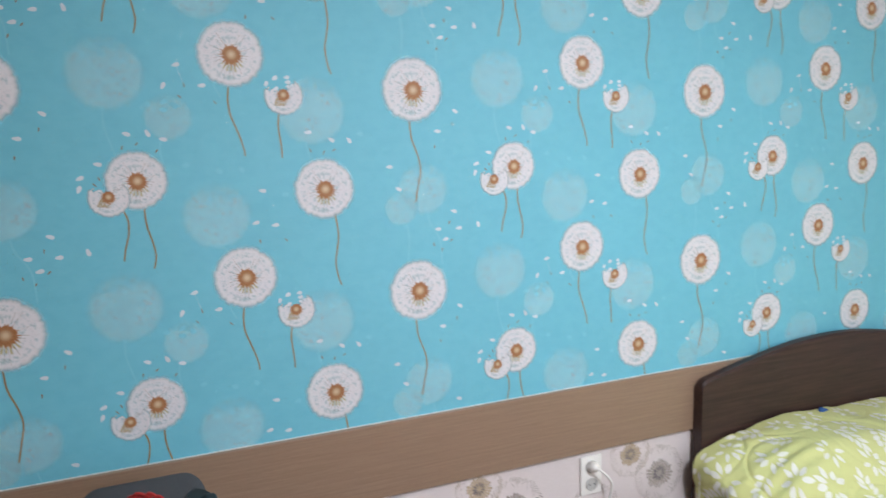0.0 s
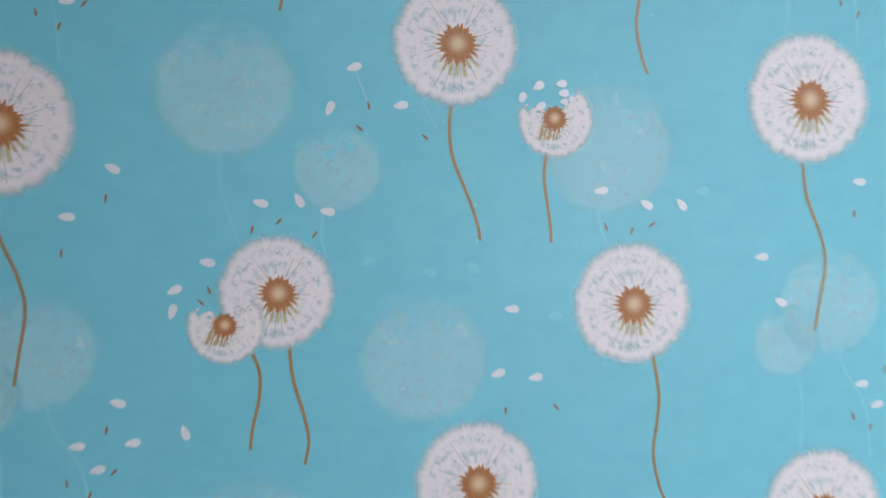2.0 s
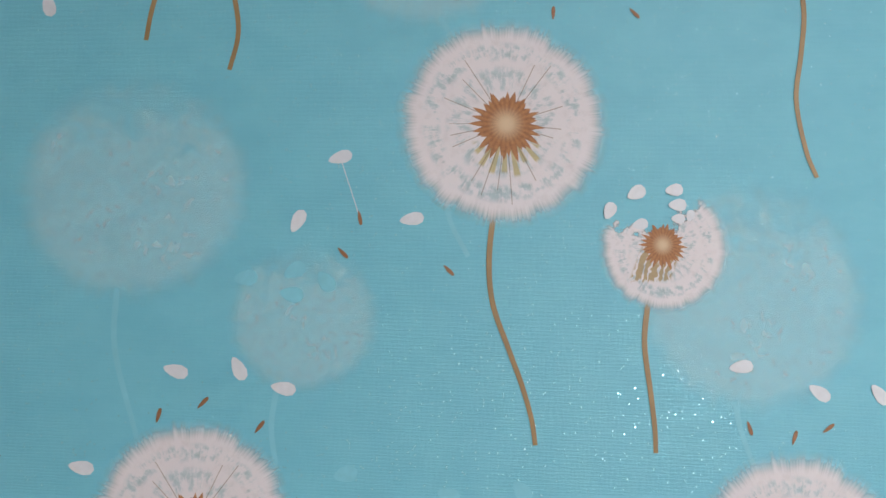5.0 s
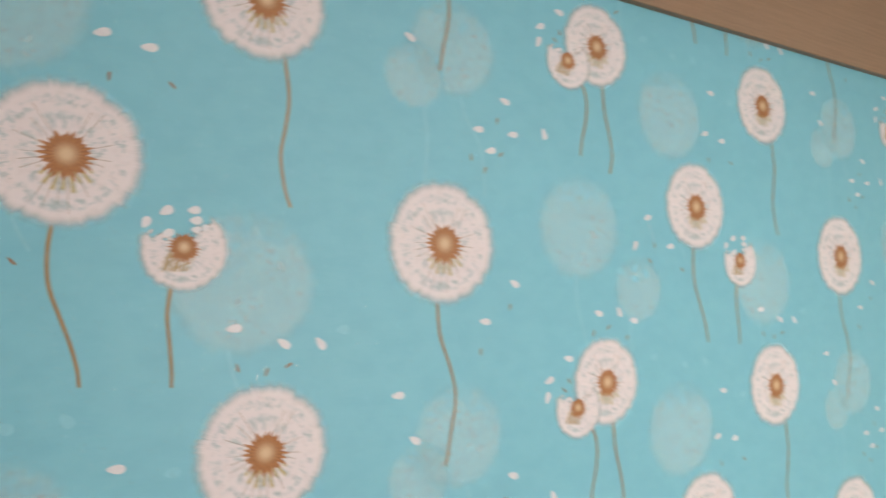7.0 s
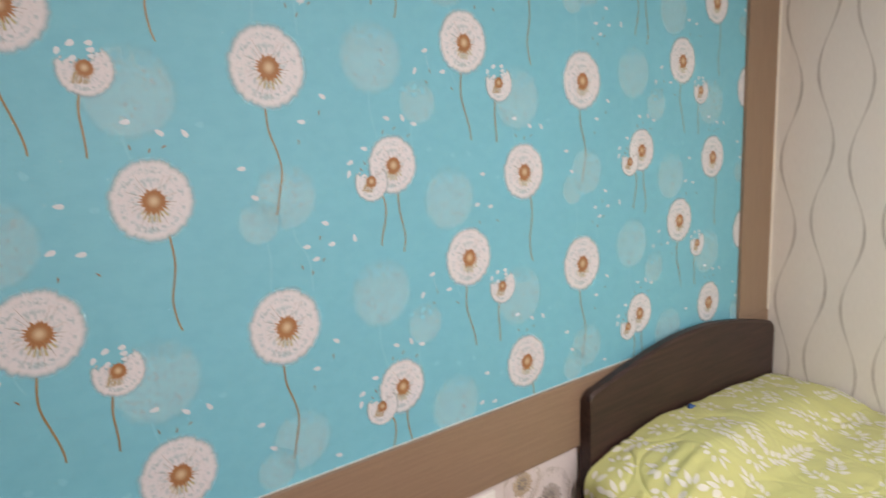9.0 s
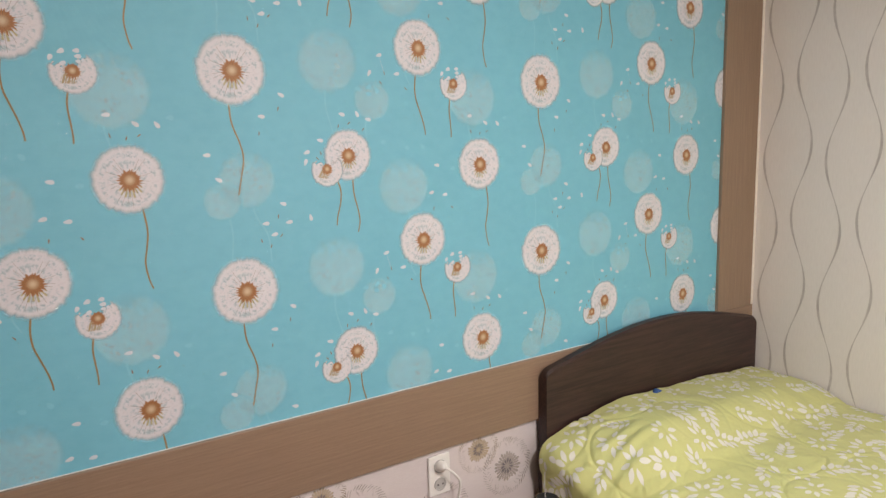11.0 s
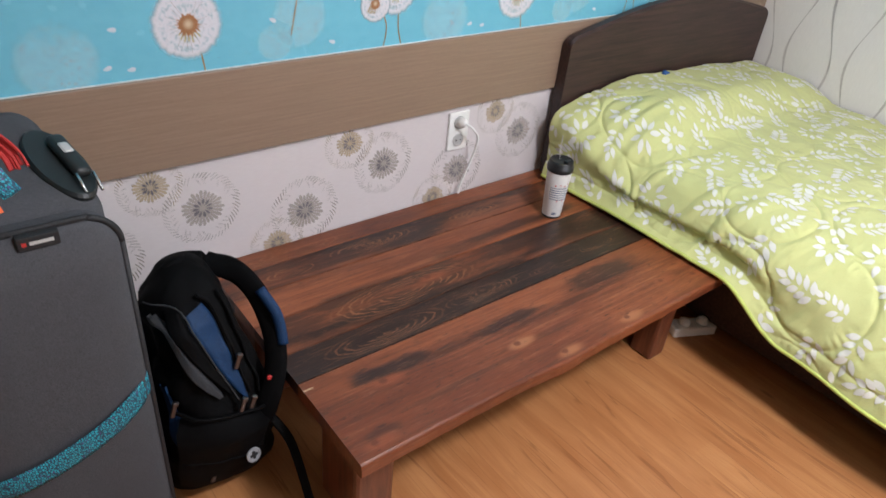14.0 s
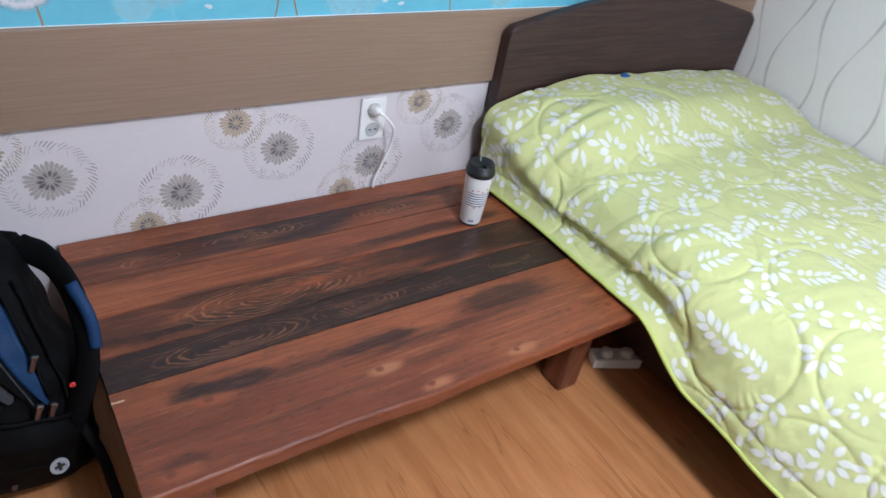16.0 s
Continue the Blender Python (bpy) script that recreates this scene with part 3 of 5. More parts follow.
def smooth_line(pts, n=8):
    """A Catmull-Rom line through the points."""
    pts = [Vector(p) for p in pts]
    q = [2 * pts[0] - pts[1]] + pts + [2 * pts[-1] - pts[-2]]
    out = []
    for i in range(1, len(q) - 2):
        a, b, c, d = q[i - 1 : i + 3]
        for k in range(n):
            t = k / n
            out.append(0.5 * (2 * b + (c - a) * t + (2 * a - 5 * b + 4 * c - d) * t * t + (3 * b - a - 3 * c + d) * t ** 3))
    out.append(pts[-1])
    return out


def tube(pts, radius, seg=8, n=8, bm=None, flat=None):
    """A rope along a smooth line; flat = (half width, half thickness, side) makes a strap."""
    own = bm or bmesh.new()
    line = smooth_line(pts, n)
    rings = []
    for i, p in enumerate(line):
        d = (line[min(i + 1, len(line) - 1)] - line[max(i - 1, 0)]).normalized()
        if flat:
            side = Vector(flat[2])
            u = (side - side.dot(d) * d).normalized()
            ru, rv = flat[0], flat[1]
        else:
            u = d.cross(Vector((0, 0, 1)) if abs(d.z) < 0.9 else Vector((1, 0, 0))).normalized()
            ru = rv = radius
        v = d.cross(u)
        rings.append([own.verts.new(p + u * ru * math.cos(2 * math.pi * k / seg) + v * rv * math.sin(2 * math.pi * k / seg)) for k in range(seg)])
    for a, b in zip(rings, rings[1:]):
        for i in range(seg):
            j = (i + 1) % seg
            own.faces.new((a[i], a[j], b[j], b[i]))
    own.faces.new(rings[0][::-1])
    own.faces.new(rings[-1])
    bmesh.ops.recalc_face_normals(own, faces=own.faces)
    return own


def structure(ob, label, category):
    return tagged(ob, label, category, kind="structure")


# ---------------------------------------------------------------- room shell
RX0, RX1, RY0, RY1, RZ = -3.9, 0.0, -2.75, 0.0, 2.31
structure(link("floor", box(RX0 - 0.15, RX1 + 0.15, RY0 - 0.15, RY1 + 0.15, -0.12, 0.0), M_FLOOR), "orange-brown wood-print vinyl floor with narrow boards", "floor")
structure(link("ceiling", box(RX0 - 0.15, RX1 + 0.15, RY0 - 0.15, RY1 + 0.15, RZ, RZ + 0.12), M_CEIL), "white papered flat ceiling", "ceiling")
wall_n = structure(link("wall_north", box(RX0 - 0.15, RX1 + 0.15, 0.0, 0.15, 0.0, RZ), M_LOWER), "wall with turquoise dandelion paper above cream rosette paper", "wall")
wall_e = structure(link("wall_east", box(0.0, 0.15, RY0 - 0.15, 0.0, 0.0, RZ), M_WAVEWALL), "ivory papered wall with thin silver waves", "wall")
structure(link("wall_west", box(RX0 - 0.15, RX0, RY0 - 0.15, 0.0, 0.0, RZ), M_PLAINWALL), "plain beige wall closing the room", "wall")
# unseen south wall with an assumed window opening for the fill light
bm = bmesh.new()
WX0, WX1, WZ0, WZ1 = -1.95, -0.25, 0.75, 1.95
box(RX0, WX0, RY0 - 0.15, RY0, 0, RZ, bm=bm)
box(WX1, RX1, RY0 - 0.15, RY0, 0, RZ, bm=bm)
box(WX0, WX1, RY0 - 0.15, RY0, 0, WZ0, bm=bm)
box(WX0, WX1, RY0 - 0.15, RY0, WZ1, RZ, bm=bm)
structure(link("wall_south", bm, M_PLAINWALL), "unseen plain beige wall with an assumed wide window", "wall")
win = structure(empty("assumed_window", (WX0 + WX1) / 2, RY0 - 0.08, WZ0), "assumed wide white framed window, out of view", "window")
bm = bmesh.new()
for x0, x1, z0, z1 in ((-0.85, 0.85, 0, 0.05), (-0.85, 0.85, 1.15, 1.2), (-0.85, -0.80, 0.05, 1.15), (0.80, 0.85, 0.05, 1.15), (-0.025, 0.025, 0.05, 1.15)):
    box(x0, x1, -0.03, 0.03, z0, z1, bm=bm)
part("window_frame", bm, M_WHITE, win)

# turquoise paper panel on the wall
PZ0, PZ1 = 0.828, 2.088
paper = structure(link("turquoise_paper_panel", box(RX0, -0.2, -0.003, 0.0, PZ0 - 0.05, PZ1 + 0.05), M_TURQ, wall_n), "turquoise wallpaper printed with white dandelions", "wallpaper")

# wood-film boards framing the paper
tr = structure(link("trim_bottom", box(RX0, -0.0, -0.016, 0.0, 0.622, PZ0, 0.002), M_TRIM), "taupe wood-film board under the turquoise paper", "trim")
structure(link("trim_top", box(RX0, -0.0, -0.016, 0.0, PZ1, RZ, 0.002), M_TRIM), "taupe wood-film board above the turquoise paper", "trim")
structure(link("trim_side", box(-0.235, -0.014, -0.016, 0.0, PZ0, PZ1, 0.002), M_TRIMV), "upright taupe wood-film board in the corner", "trim")
structure(link("trim_corner", box(-0.013, 0.0, -0.017, 0.0, PZ0, PZ1, 0.002), M_IVORY), "narrow ivory strip in the corner", "trim")
structure(link("trim_paper_edge", box(RX0, -0.235, -0.0055, -0.003, PZ0, PZ0 + 0.0014), M_WHITE), "thin white edge of the paper panel", "trim")


# ---------------------------------------------------------------- printed motifs
def disc_mesh(name, material, seg=48):
    bm = bmesh.new()
    uvl = bm.loops.layers.uv.new("UVMap")
    c = bm.verts.new((0, 0, 0))
    ring = [bm.verts.new((math.cos(2 * math.pi * i / seg), 0, math.sin(2 * math.pi * i / seg))) for i in range(seg)]
    for i in range(seg):
        f = bm.faces.new((c, ring[i], ring[(i + 1) % seg]))
        for l in f.loops:
            l[uvl].uv = (l.vert.co.x, l.vert.co.z)
    bmesh.ops.recalc_face_normals(bm, faces=bm.faces)
    if bm.faces[:][0].normal.y > 0:
        bmesh.ops.reverse_faces(bm, faces=bm.faces)
    me = bpy.data.meshes.new(name)
    bm.to_mesh(me)
    bm.free()
    me.materials.append(material)
    return me


def strip(bm, pts, w0, w1, y=0.0, n=6):
    """A flat printed line in the wall's plane, from (x, z) points."""
    line = smooth_line([(x, y, z) for x, z in pts], n)
    last = None
    for i, p in enumerate(line):
        d = (line[min(i + 1, len(line) - 1)] - line[max(i - 1, 0)]).normalized()
        s = Vector((d.z, 0, -d.x)) * (w0 + (w1 - w0) * i / (len(line) - 1)) / 2
        cur = (bm.verts.new(p - s), bm.verts.new(p + s))
        if last:
            f = bm.faces.new((last[0], last[1], cur[1], cur[0]))
            f.normal_update()
            if f.normal.y > 0:
                f.normal_flip()
        last = cur


def blob(bm, x, z, a, b, turn, y=0.0, mat=0):
    """A flat printed petal or seed, pointed at one end."""
    vs = []
    for i in range(10):
        t = 2 * math.pi * i / 10
        u, v = a * math.cos(t), b * math.sin(t) * (1 + 0.35 * math.cos(t))
        vs.append(bm.verts.new((x + u * math.cos(turn) - v * math.sin(turn), y, z + u * math.sin(turn) + v * math.cos(turn))))
    f = bm.faces.new(vs)
    f.normal_update()
    if f.normal.y > 0:
        f.normal_flip()
    f.material_index = mat


ORIGIN_X, ORIGIN_Z, REP_X, REP_Z = -2.515, 1.765, 0.94, 0.51666
HEADS = [  # name, dx, dz, radius, kind, turn
    ("dandelion_print", -0.005, 0.000, 0.079, 0, 0.0),
    ("dandelion_print", 0.4315, -0.0765, 0.086, 0, 0.0),
    ("dandelion_print", 0.1950, -0.3155, 0.079, 0, 0.0),
    ("dandelion_print", -0.2240, -0.278, 0.070, 0, 0.0),
    ("blown_dandelion_print", 0.110, -0.0925, 0.049, 1, 0.0),
    ("blown_dandelion_print", -0.282, -0.313, 0.046, 1, 0.15),
]
STEMS = [
    [(-0.013, -0.066), (-0.017, -0.1), (-0.015, -0.132), (-0.004, -0.165), (0.005, -0.191), (0.011, -0.214), (0.013, -0.231)],
    [(0.097, -0.130), (0.093, -0.161), (0.096, -0.196), (0.098, -0.22), (0.098, -0.238)],
    [(0.421, -0.155), (0.425, -0.198), (0.441, -0.244), (0.447, -0.281), (0.438, -0.327), (0.43, -0.364)],
    [(0.218, -0.378), (0.224, -0.428), (0.22, -0.464), (0.214, -0.5), (0.219, -0.538), (0.226, -0.559)],
    [(-0.213, -0.333), (-0.211, -0.377), (-0.201, -0.42), (-0.197, -0.45), (-0.203, -0.478)],
    [(-0.259, -0.336), (-0.248, -0.366), (-0.25, -0.399), (-0.259, -0.431), (-0.263, -0.456)],
]
GHOSTS = [(-0.268, -0.046, 0.076), (-0.148, -0.140, 0.049), (0.174, -0.128, 0.078), (-0.060, -0.366, 0.074), (0.453, -0.328, 0.065), (0.391, -0.376, 0.042)]
GHOST_STEMS = [
    [(-0.278, -0.118), (-0.278, -0.161), (-0.261, -0.222)], [(-0.166, -0.186), (-0.170, -0.215), (-0.166, -0.245)],
    [(0.156, -0.203), (0.160, -0.225), (0.169, -0.252)], [(-0.050, -0.438), (-0.042, -0.455), (-0.040, -0.49), (-0.044, -0.54), (-0.046, -0.583), (-0.032, -0.615)],
    [(0.462, -0.392), (0.470, -0.42), (0.495, -0.465), (0.500, -0.53)], [(0.405, -0.417), (0.410, -0.46), (0.403, -0.53)],
]
FLUFFS = [(-0.123, -0.026, 0.3), (-0.072, -0.071, 0.15), (-0.153, -0.072, 1.1), (-0.236, -0.176, -0.3), (-0.193, -0.175, -1.1), (-0.162, -0.189, -0.2),
          (-0.298, -0.24, -0.2), (-0.335, -0.269, 0.4), (-0.339, -0.293, 1.2), (0.162, -0.179, 0.1), (0.218, -0.198, -0.6), (0.262, -0.2, -0.9),
          (0.047, -0.314, -0.1), (0.027, -0.389, 0.3), (0.072, -0.397, 0.1), (0.363, -0.269, 0.0), (0.386, -0.326, -0.5), (0.547, -0.131, -0.5),
          (0.496, -0.182, -0.1), (0.537, -0.391, -0.3), (0.491, -0.436, 0.0), (0.55, -0.437, 0.1), (0.607, -0.43, -1.3), (0.511, -0.464, 0.2)]
SEEDS = [(-0.109, -0.07, -1.4), (-0.121, -0.095, -0.8), (-0.046, -0.108, -0.8), (-0.217, -0.198, 0.8), (-0.247, -0.206, 1.3), (-0.178, -0.215, 0.9), (-0.308, -0.284, -0.8),
         (-0.298, -0.271, -1.2), (0.034, -0.434, 1.5), (0.095, -0.434, -0.8), (0.523, -0.421, 1.4), (0.478, -0.476, -1.4), (0.528, -0.468, 0.8), (0.501, -0.492, 1.2),
         (0.488, -0.222, 1.5), (0.538, -0.164, 1.4), (0.166, -0.222, -1.3), (0.198, -0.229, 1.2), (0.223, -0.223, 0.6)]
FAINT = [(-0.189, -0.112, 0.1), (-0.155, -0.107, 0.5), (-0.157, -0.124, -0.2), (-0.133, -0.115, -0.9), (0.290, -0.185, 0.0), (-0.048, -0.264, -0.4), (0.003, -0.262, -0.9), (-0.119, -0.248, 0.2), (0.100, -0.325, 0.1)]
LOOSE = [(0.091, -0.053, 0.5, 0.010), (0.071, -0.066, 1.1, 0.009), (0.119, -0.051, 0.1, 0.009), (0.121, -0.062, 0.0, 0.009), (0.121, -0.072, 0.0, 0.007), (0.130, -0.070, 1.2, 0.006), (0.093, -0.076, 0.2, 0.008)]

heads = [disc_mesh("dandelion_head", M_HEAD), disc_mesh("blown_dandelion_head", M_BLOWN)]
ghost_me = disc_mesh("ghost_head", M_GHOST, 32)
CLIP = PZ0 - 0.10


def in_panel(x, z, r):
    return RX0 + 0.1 < x < -0.12 and PZ0 - 0.09 < z < PZ1 + 0.09


def flat_disc(me, name, x, z, r, y, turn):
    ob = new(name, me)
    ob.parent = paper
    ob.matrix_local = Matrix.LocRotScale((x, y, z), Euler((0, turn, 0)), (r, 1, r))


for iz in range(-1, 3):
    for ix in range(-2, 4):
        ox, oz = ORIGIN_X + ix * REP_X, ORIGIN_Z - iz * REP_Z
        if ox < RX0 - 0.3 or ox > 0.3:
            continue
        for dx, dz, r in GHOSTS:
            if in_panel(ox + dx, oz + dz, r):
                flat_disc(ghost_me, "ghost_print", ox + dx, oz + dz, r * 1.13, -0.00315, 0.3 * dx)
        for name, dx, dz, r, kind, turn in HEADS:
            if in_panel(ox + dx, oz + dz, r):
                flat_disc(heads[kind], name, ox + dx, oz + dz, r, -0.0036 - 0.00015 * kind, turn)
        for pts in STEMS:
            q = [(ox + x, oz + z) for x, z in pts if CLIP < oz + z < PZ1 + 0.1 and ox + x < -0.1]
            if len(q) > 1:
                bm = bmesh.new()
                strip(bm, q, 0.0041, 0.0033, -0.00345)
                part("stem_print", bm, M_STEM, paper)
        bm = bmesh.new()
        for pts in GHOST_STEMS:
            q = [(ox + x, oz + z) for x, z in pts if CLIP < oz + z < PZ1 + 0.1 and ox + x < -0.1]
            if len(q) > 1:
                strip(bm, q, 0.0042, 0.0034, -0.0033)
        if bm.faces:
            part("pale_stem_print", bm, M_GSTEM, paper)
        else:
            bm.free()
        bm = bmesh.new()
        for dx, dz, turn in FLUFFS:
            if in_panel(ox + dx, oz + dz, 0):
                blob(bm, ox + dx, oz + dz, 0.0090, 0.0046, turn, -0.0035, 0)
        for dx, dz, turn in FAINT:
            if in_panel(ox + dx, oz + dz, 0):
                blob(bm, ox + dx, oz + dz, 0.0085, 0.0055, turn, -0.0034, 2)
        for dx, dz, turn, a in LOOSE:
            if in_panel(ox + dx, oz + dz, 0):
                blob(bm, ox + dx, oz + dz, a * 0.75, a * 0.5, turn, -0.0039, 0)
        if in_panel(ox + FLUFFS[0][0], oz + FLUFFS[0][1], 0) and in_panel(ox + SEEDS[0][0], oz + SEEDS[0][1], 0):
            strip(bm, [(ox + FLUFFS[0][0], oz + FLUFFS[0][1]), (ox + SEEDS[0][0], oz + SEEDS[0][1])], 0.0006, 0.0006, -0.0034, 2)
        for dx, dz, turn in SEEDS:
            if in_panel(ox + dx, oz + dz, 0):
                blob(bm, ox + dx, oz + dz, 0.0054, 0.0014, turn, -0.0035, 1)
        if bm.faces:
            tagged(part("drifting_seed_print", bm, [M_FLUFF, M_SEED, M_FAINT], paper), kind="stuff")
        else:
            bm.free()

# rosettes on the cream paper
ROSETTES = [(0.0, 0.0, 0.0, 0.078, 1), (0.112, -0.085, -0.0, 0.099, 0), (0.385, -0.168, 0.2, 0.104, 0), (-0.13, -0.17, 0.1, 0.088, 0), (0.30, -0.245, 0.0, 0.080, 1)]
rose = [disc_mesh("grey_rosette", M_ROSE_GREY), disc_mesh("tan_rosette", M_ROSE_TAN)]
for ix in range(-3, 4):
    for k, (dx, dz, turn, r, tan) in enumerate(ROSETTES):
        x, z = -2.444 + ix * 0.5215 + dx, 0.577 + dz
        if k == 3 or not RX0 + 0.1 < x < -0.1:
            continue
        ob = new("rosette_print", rose[tan])
        ob.parent = wall_n
        ob.matrix_local = Matrix.LocRotScale((x, -0.0006 - 0.0004 * k, z), Euler((0, turn, 0)), (r, 1, r))

# silver waves on the ivory wall
for i in range(22):
    bm = bmesh.new()
    y0 = -0.0715 - 0.1205 * i
    way, ph = (-1, 1.690) if i % 2 == 0 else (1, 1.745)
    last = None
    for k in range(121):
        z = RZ * k / 120
        y = y0 + way * 0.0325 * math.cos(2 * math.pi * (z - ph) / 0.54)
        w = 0.0016 + 0.0016 * (1 + math.cos(4 * math.pi * (z - ph) / 0.54 + 0.6))
        cur = (bm.verts.new((-0.0006, y - w, z)), bm.verts.new((-0.0006, y + w, z)))
        if last:
            bm.faces.new((last[0], cur[0], cur[1], last[1]))
        last = cur
    part("wave_print", bm, M_WAVELINE, wall_e)


# ---------------------------------------------------------------- low table
TX0, TX1, TY0, TY1, TZ = -2.342, -1.150, -0.750, -0.004, 0.325
table = tagged(empty("low_table", (TX0 + TX1) / 2, (TY0 + TY1) / 2, 0), "low wooden table of red-brown scorched pine planks against the wall", "table")
widths = [0.253, 0.092, 0.118, 0.112, 0.097, 0.074]
burnt = [0.18, 1.05, 0.60, 0.16, 0.62, 0.34]  # from the front board to the wall


def plank(y0, y1, tone, worn):
    """A board with rounded arrises; the front one has a worn, slightly swelling edge."""
    bm = bmesh.new()
    uvl = bm.loops.layers.uv.new("UVMap")
    r, z0, z1 = (0.007 if worn else 0.0024), TZ - 0.036, TZ
    ends = []
    for i in range(61):
        x = TX0 + (TX1 - TX0) * i / 60
        swell = 0.0
        if worn:
            swell = 0.008 * math.exp(-((x + 1.79) / 0.09) ** 2) + 0.0012 * math.sin(x * 7.0) + 0.0015 * noise.noise(Vector((x * 22, 0, 5)))
        f, b = y0 - swell, y1
        prof = [(f, z0 + r * 0.6), (f, z1 - r), (f + r * 0.3, z1 - r * 0.3), (f + r, z1), (b - 0.0024, z1), (b, z1 - 0.0024), (b, z0), (f + r * 0.6, z0)]
        ends.append([bm.verts.new((x - table.location.x, yy - table.location.y, zz)) for yy, zz in prof])
    for p, q in zip(ends, ends[1:]):
        for k in range(8):
            bm.faces.new((p[k], p[(k + 1) % 8], q[(k + 1) % 8], q[k]))
    bm.faces.new(ends[0])
    bm.faces.new(ends[-1][::-1])
    bmesh.ops.recalc_face_normals(bm, faces=bm.faces)
    for f in bm.faces:
        for l in f.loops:
            l[uvl].uv = (tone, 0.5)
    return part("plank", bm, M_PINE, table)


y = TY0
for k, (w, tone) in enumerate(zip(widths, burnt)):
    plank(y + (0.0004 if k else 0.0), y + w - 0.0006, tone, k == 0)
    y += w
part("chip", box(TX0 - 0.001 - table.location.x, TX0 + 0.022 - table.location.x, -0.5245 - table.location.y, -0.5215 - table.location.y, TZ - 0.002, TZ + 0.0004), M_CHIP, table, "pale splintered chip")
for lx, lw, ld in ((TX0 + 0.036, 0.100, 0.150), (TX1 - 0.118, 0.070, 0.080)):
    for ly in (TY0 + 0.075, TY1 - 0.20):
        part("leg", box(lx - table.location.x, lx + lw - table.location.x, ly - table.location.y, ly + ld - table.location.y, 0.0, TZ - 0.0362, 0.010, 2), M_LEG, table)
for ly in (TY0 + 0.095, TY1 - 0.09):
    part("apron", box(TX0 + 0.137 - table.location.x, TX1 - 0.119 - table.location.x, ly - table.location.y, ly + 0.025 - table.location.y, TZ - 0.085, TZ - 0.0365, 0.003), M_LEG, table)


# board added to stand in for the dark shade under the table's left end
part("end_shade_board", box(TX0 + 0.045 - table.location.x, TX0 + 0.070 - table.location.x, TY0 + 0.226 - table.location.y, TY1 - 0.201 - table.location.y, TZ - 0.125, TZ - 0.0365, 0.003), M_LEG, table)


# ---------------------------------------------------------------- bed
BX0, BX1 = -1.170, -0.030
bed = tagged(empty("bed", -0.6, -1.0, 0), "single bed with dark walnut headboard against the wall", "bed")


def bed_local(bm):
    bmesh.ops.transform(bm, matrix=Matrix.Translation((0.6, 1.0, 0)), verts=bm.verts)
    return bm


# headboard with an arched top
def arch(x):
    u = min(1.0, max(0.0, (x - BX0) / (BX1 - BX0)))
    z = 0.789 + 0.084 * math.sin(math.pi * u) ** 1.05
    edge = min(u, 1 - u) * (BX1 - BX0)
    if edge < 0.025:
        z -= 0.025 - math.sqrt(max(0.0, 0.025 ** 2 - (0.025 - edge) ** 2))
    return z


bm = bmesh.new()
xs = [BX0 + (BX1 - BX0) * (0.5 - 0.5 * math.cos(math.pi * i / 70)) for i in range(71)]
rows_ = []
for x in xs:
    t = arch(x)
    rows_.append([bm.verts.new((x, yy, zz)) for yy, zz in ((-0.056, 0.02), (-0.056, t - 0.008), (-0.048, t), (-0.024, t), (-0.017, t - 0.008), (-0.017, 0.02))])
for a, b in zip(rows_, rows_[1:]):
    for k in range(6):
        j = (k + 1) % 6
        bm.faces.new((a[k], b[k], b[j], a[j]))
bm.faces.new(rows_[0])
bm.faces.new(rows_[-1][::-1])
bmesh.ops.recalc_face_normals(bm, faces=bm.faces)
part("headboard", bed_local(bm), M_BED, bed)
part("side_rail", bed_local(box(-0.985, -0.955, -2.05, -0.058, 0.04, 0.30, 0.004)), M_BED, bed)
part("side_rail", bed_local(box(-0.075, -0.045, -2.05, -0.058, 0.06, 0.30, 0.004)), M_BED, bed)
part("footboard", bed_local(box(-1.12, -0.04, -2.09, -2.05, 0.02, 0.42, 0.006)), M_BED, bed)
part("slat_base", bed_local(box(-0.953, -0.075, -2.05, -0.058, 0.18, 0.22)), M_BED, bed)
mattress = tagged(link("mattress", box(-1.05, -0.06, -2.04, -0.07, 0.22, 0.43, 0.03, 3), M_WHITE), "white mattress mostly hidden under the quilt", "mattress")

# quilt: a thick cloth with stitched circles, over the pillow, the bed's edge and the table's edge
NU, NV = 440, 600
QY0, QY1 = -2.02, -0.066
rng = random.Random(4)
STITCH = []
for i in range(-1, 7):
    for j in range(-1, 10):
        STITCH.append((0.06 + 0.272 * i + (0.136 if j % 2 else 0.0) + rng.uniform(-0.012, 0.012), 0.05 + 0.236 * j + rng.uniform(-0.012, 0.012), rng.uniform(0.122, 0.132)))
STITCH = np.array(STITCH)


def fold(a, b, t):
    t = max(0.0, min(1.0, (t - a) / (b - a)))
    return t * t * (3 - 2 * t)


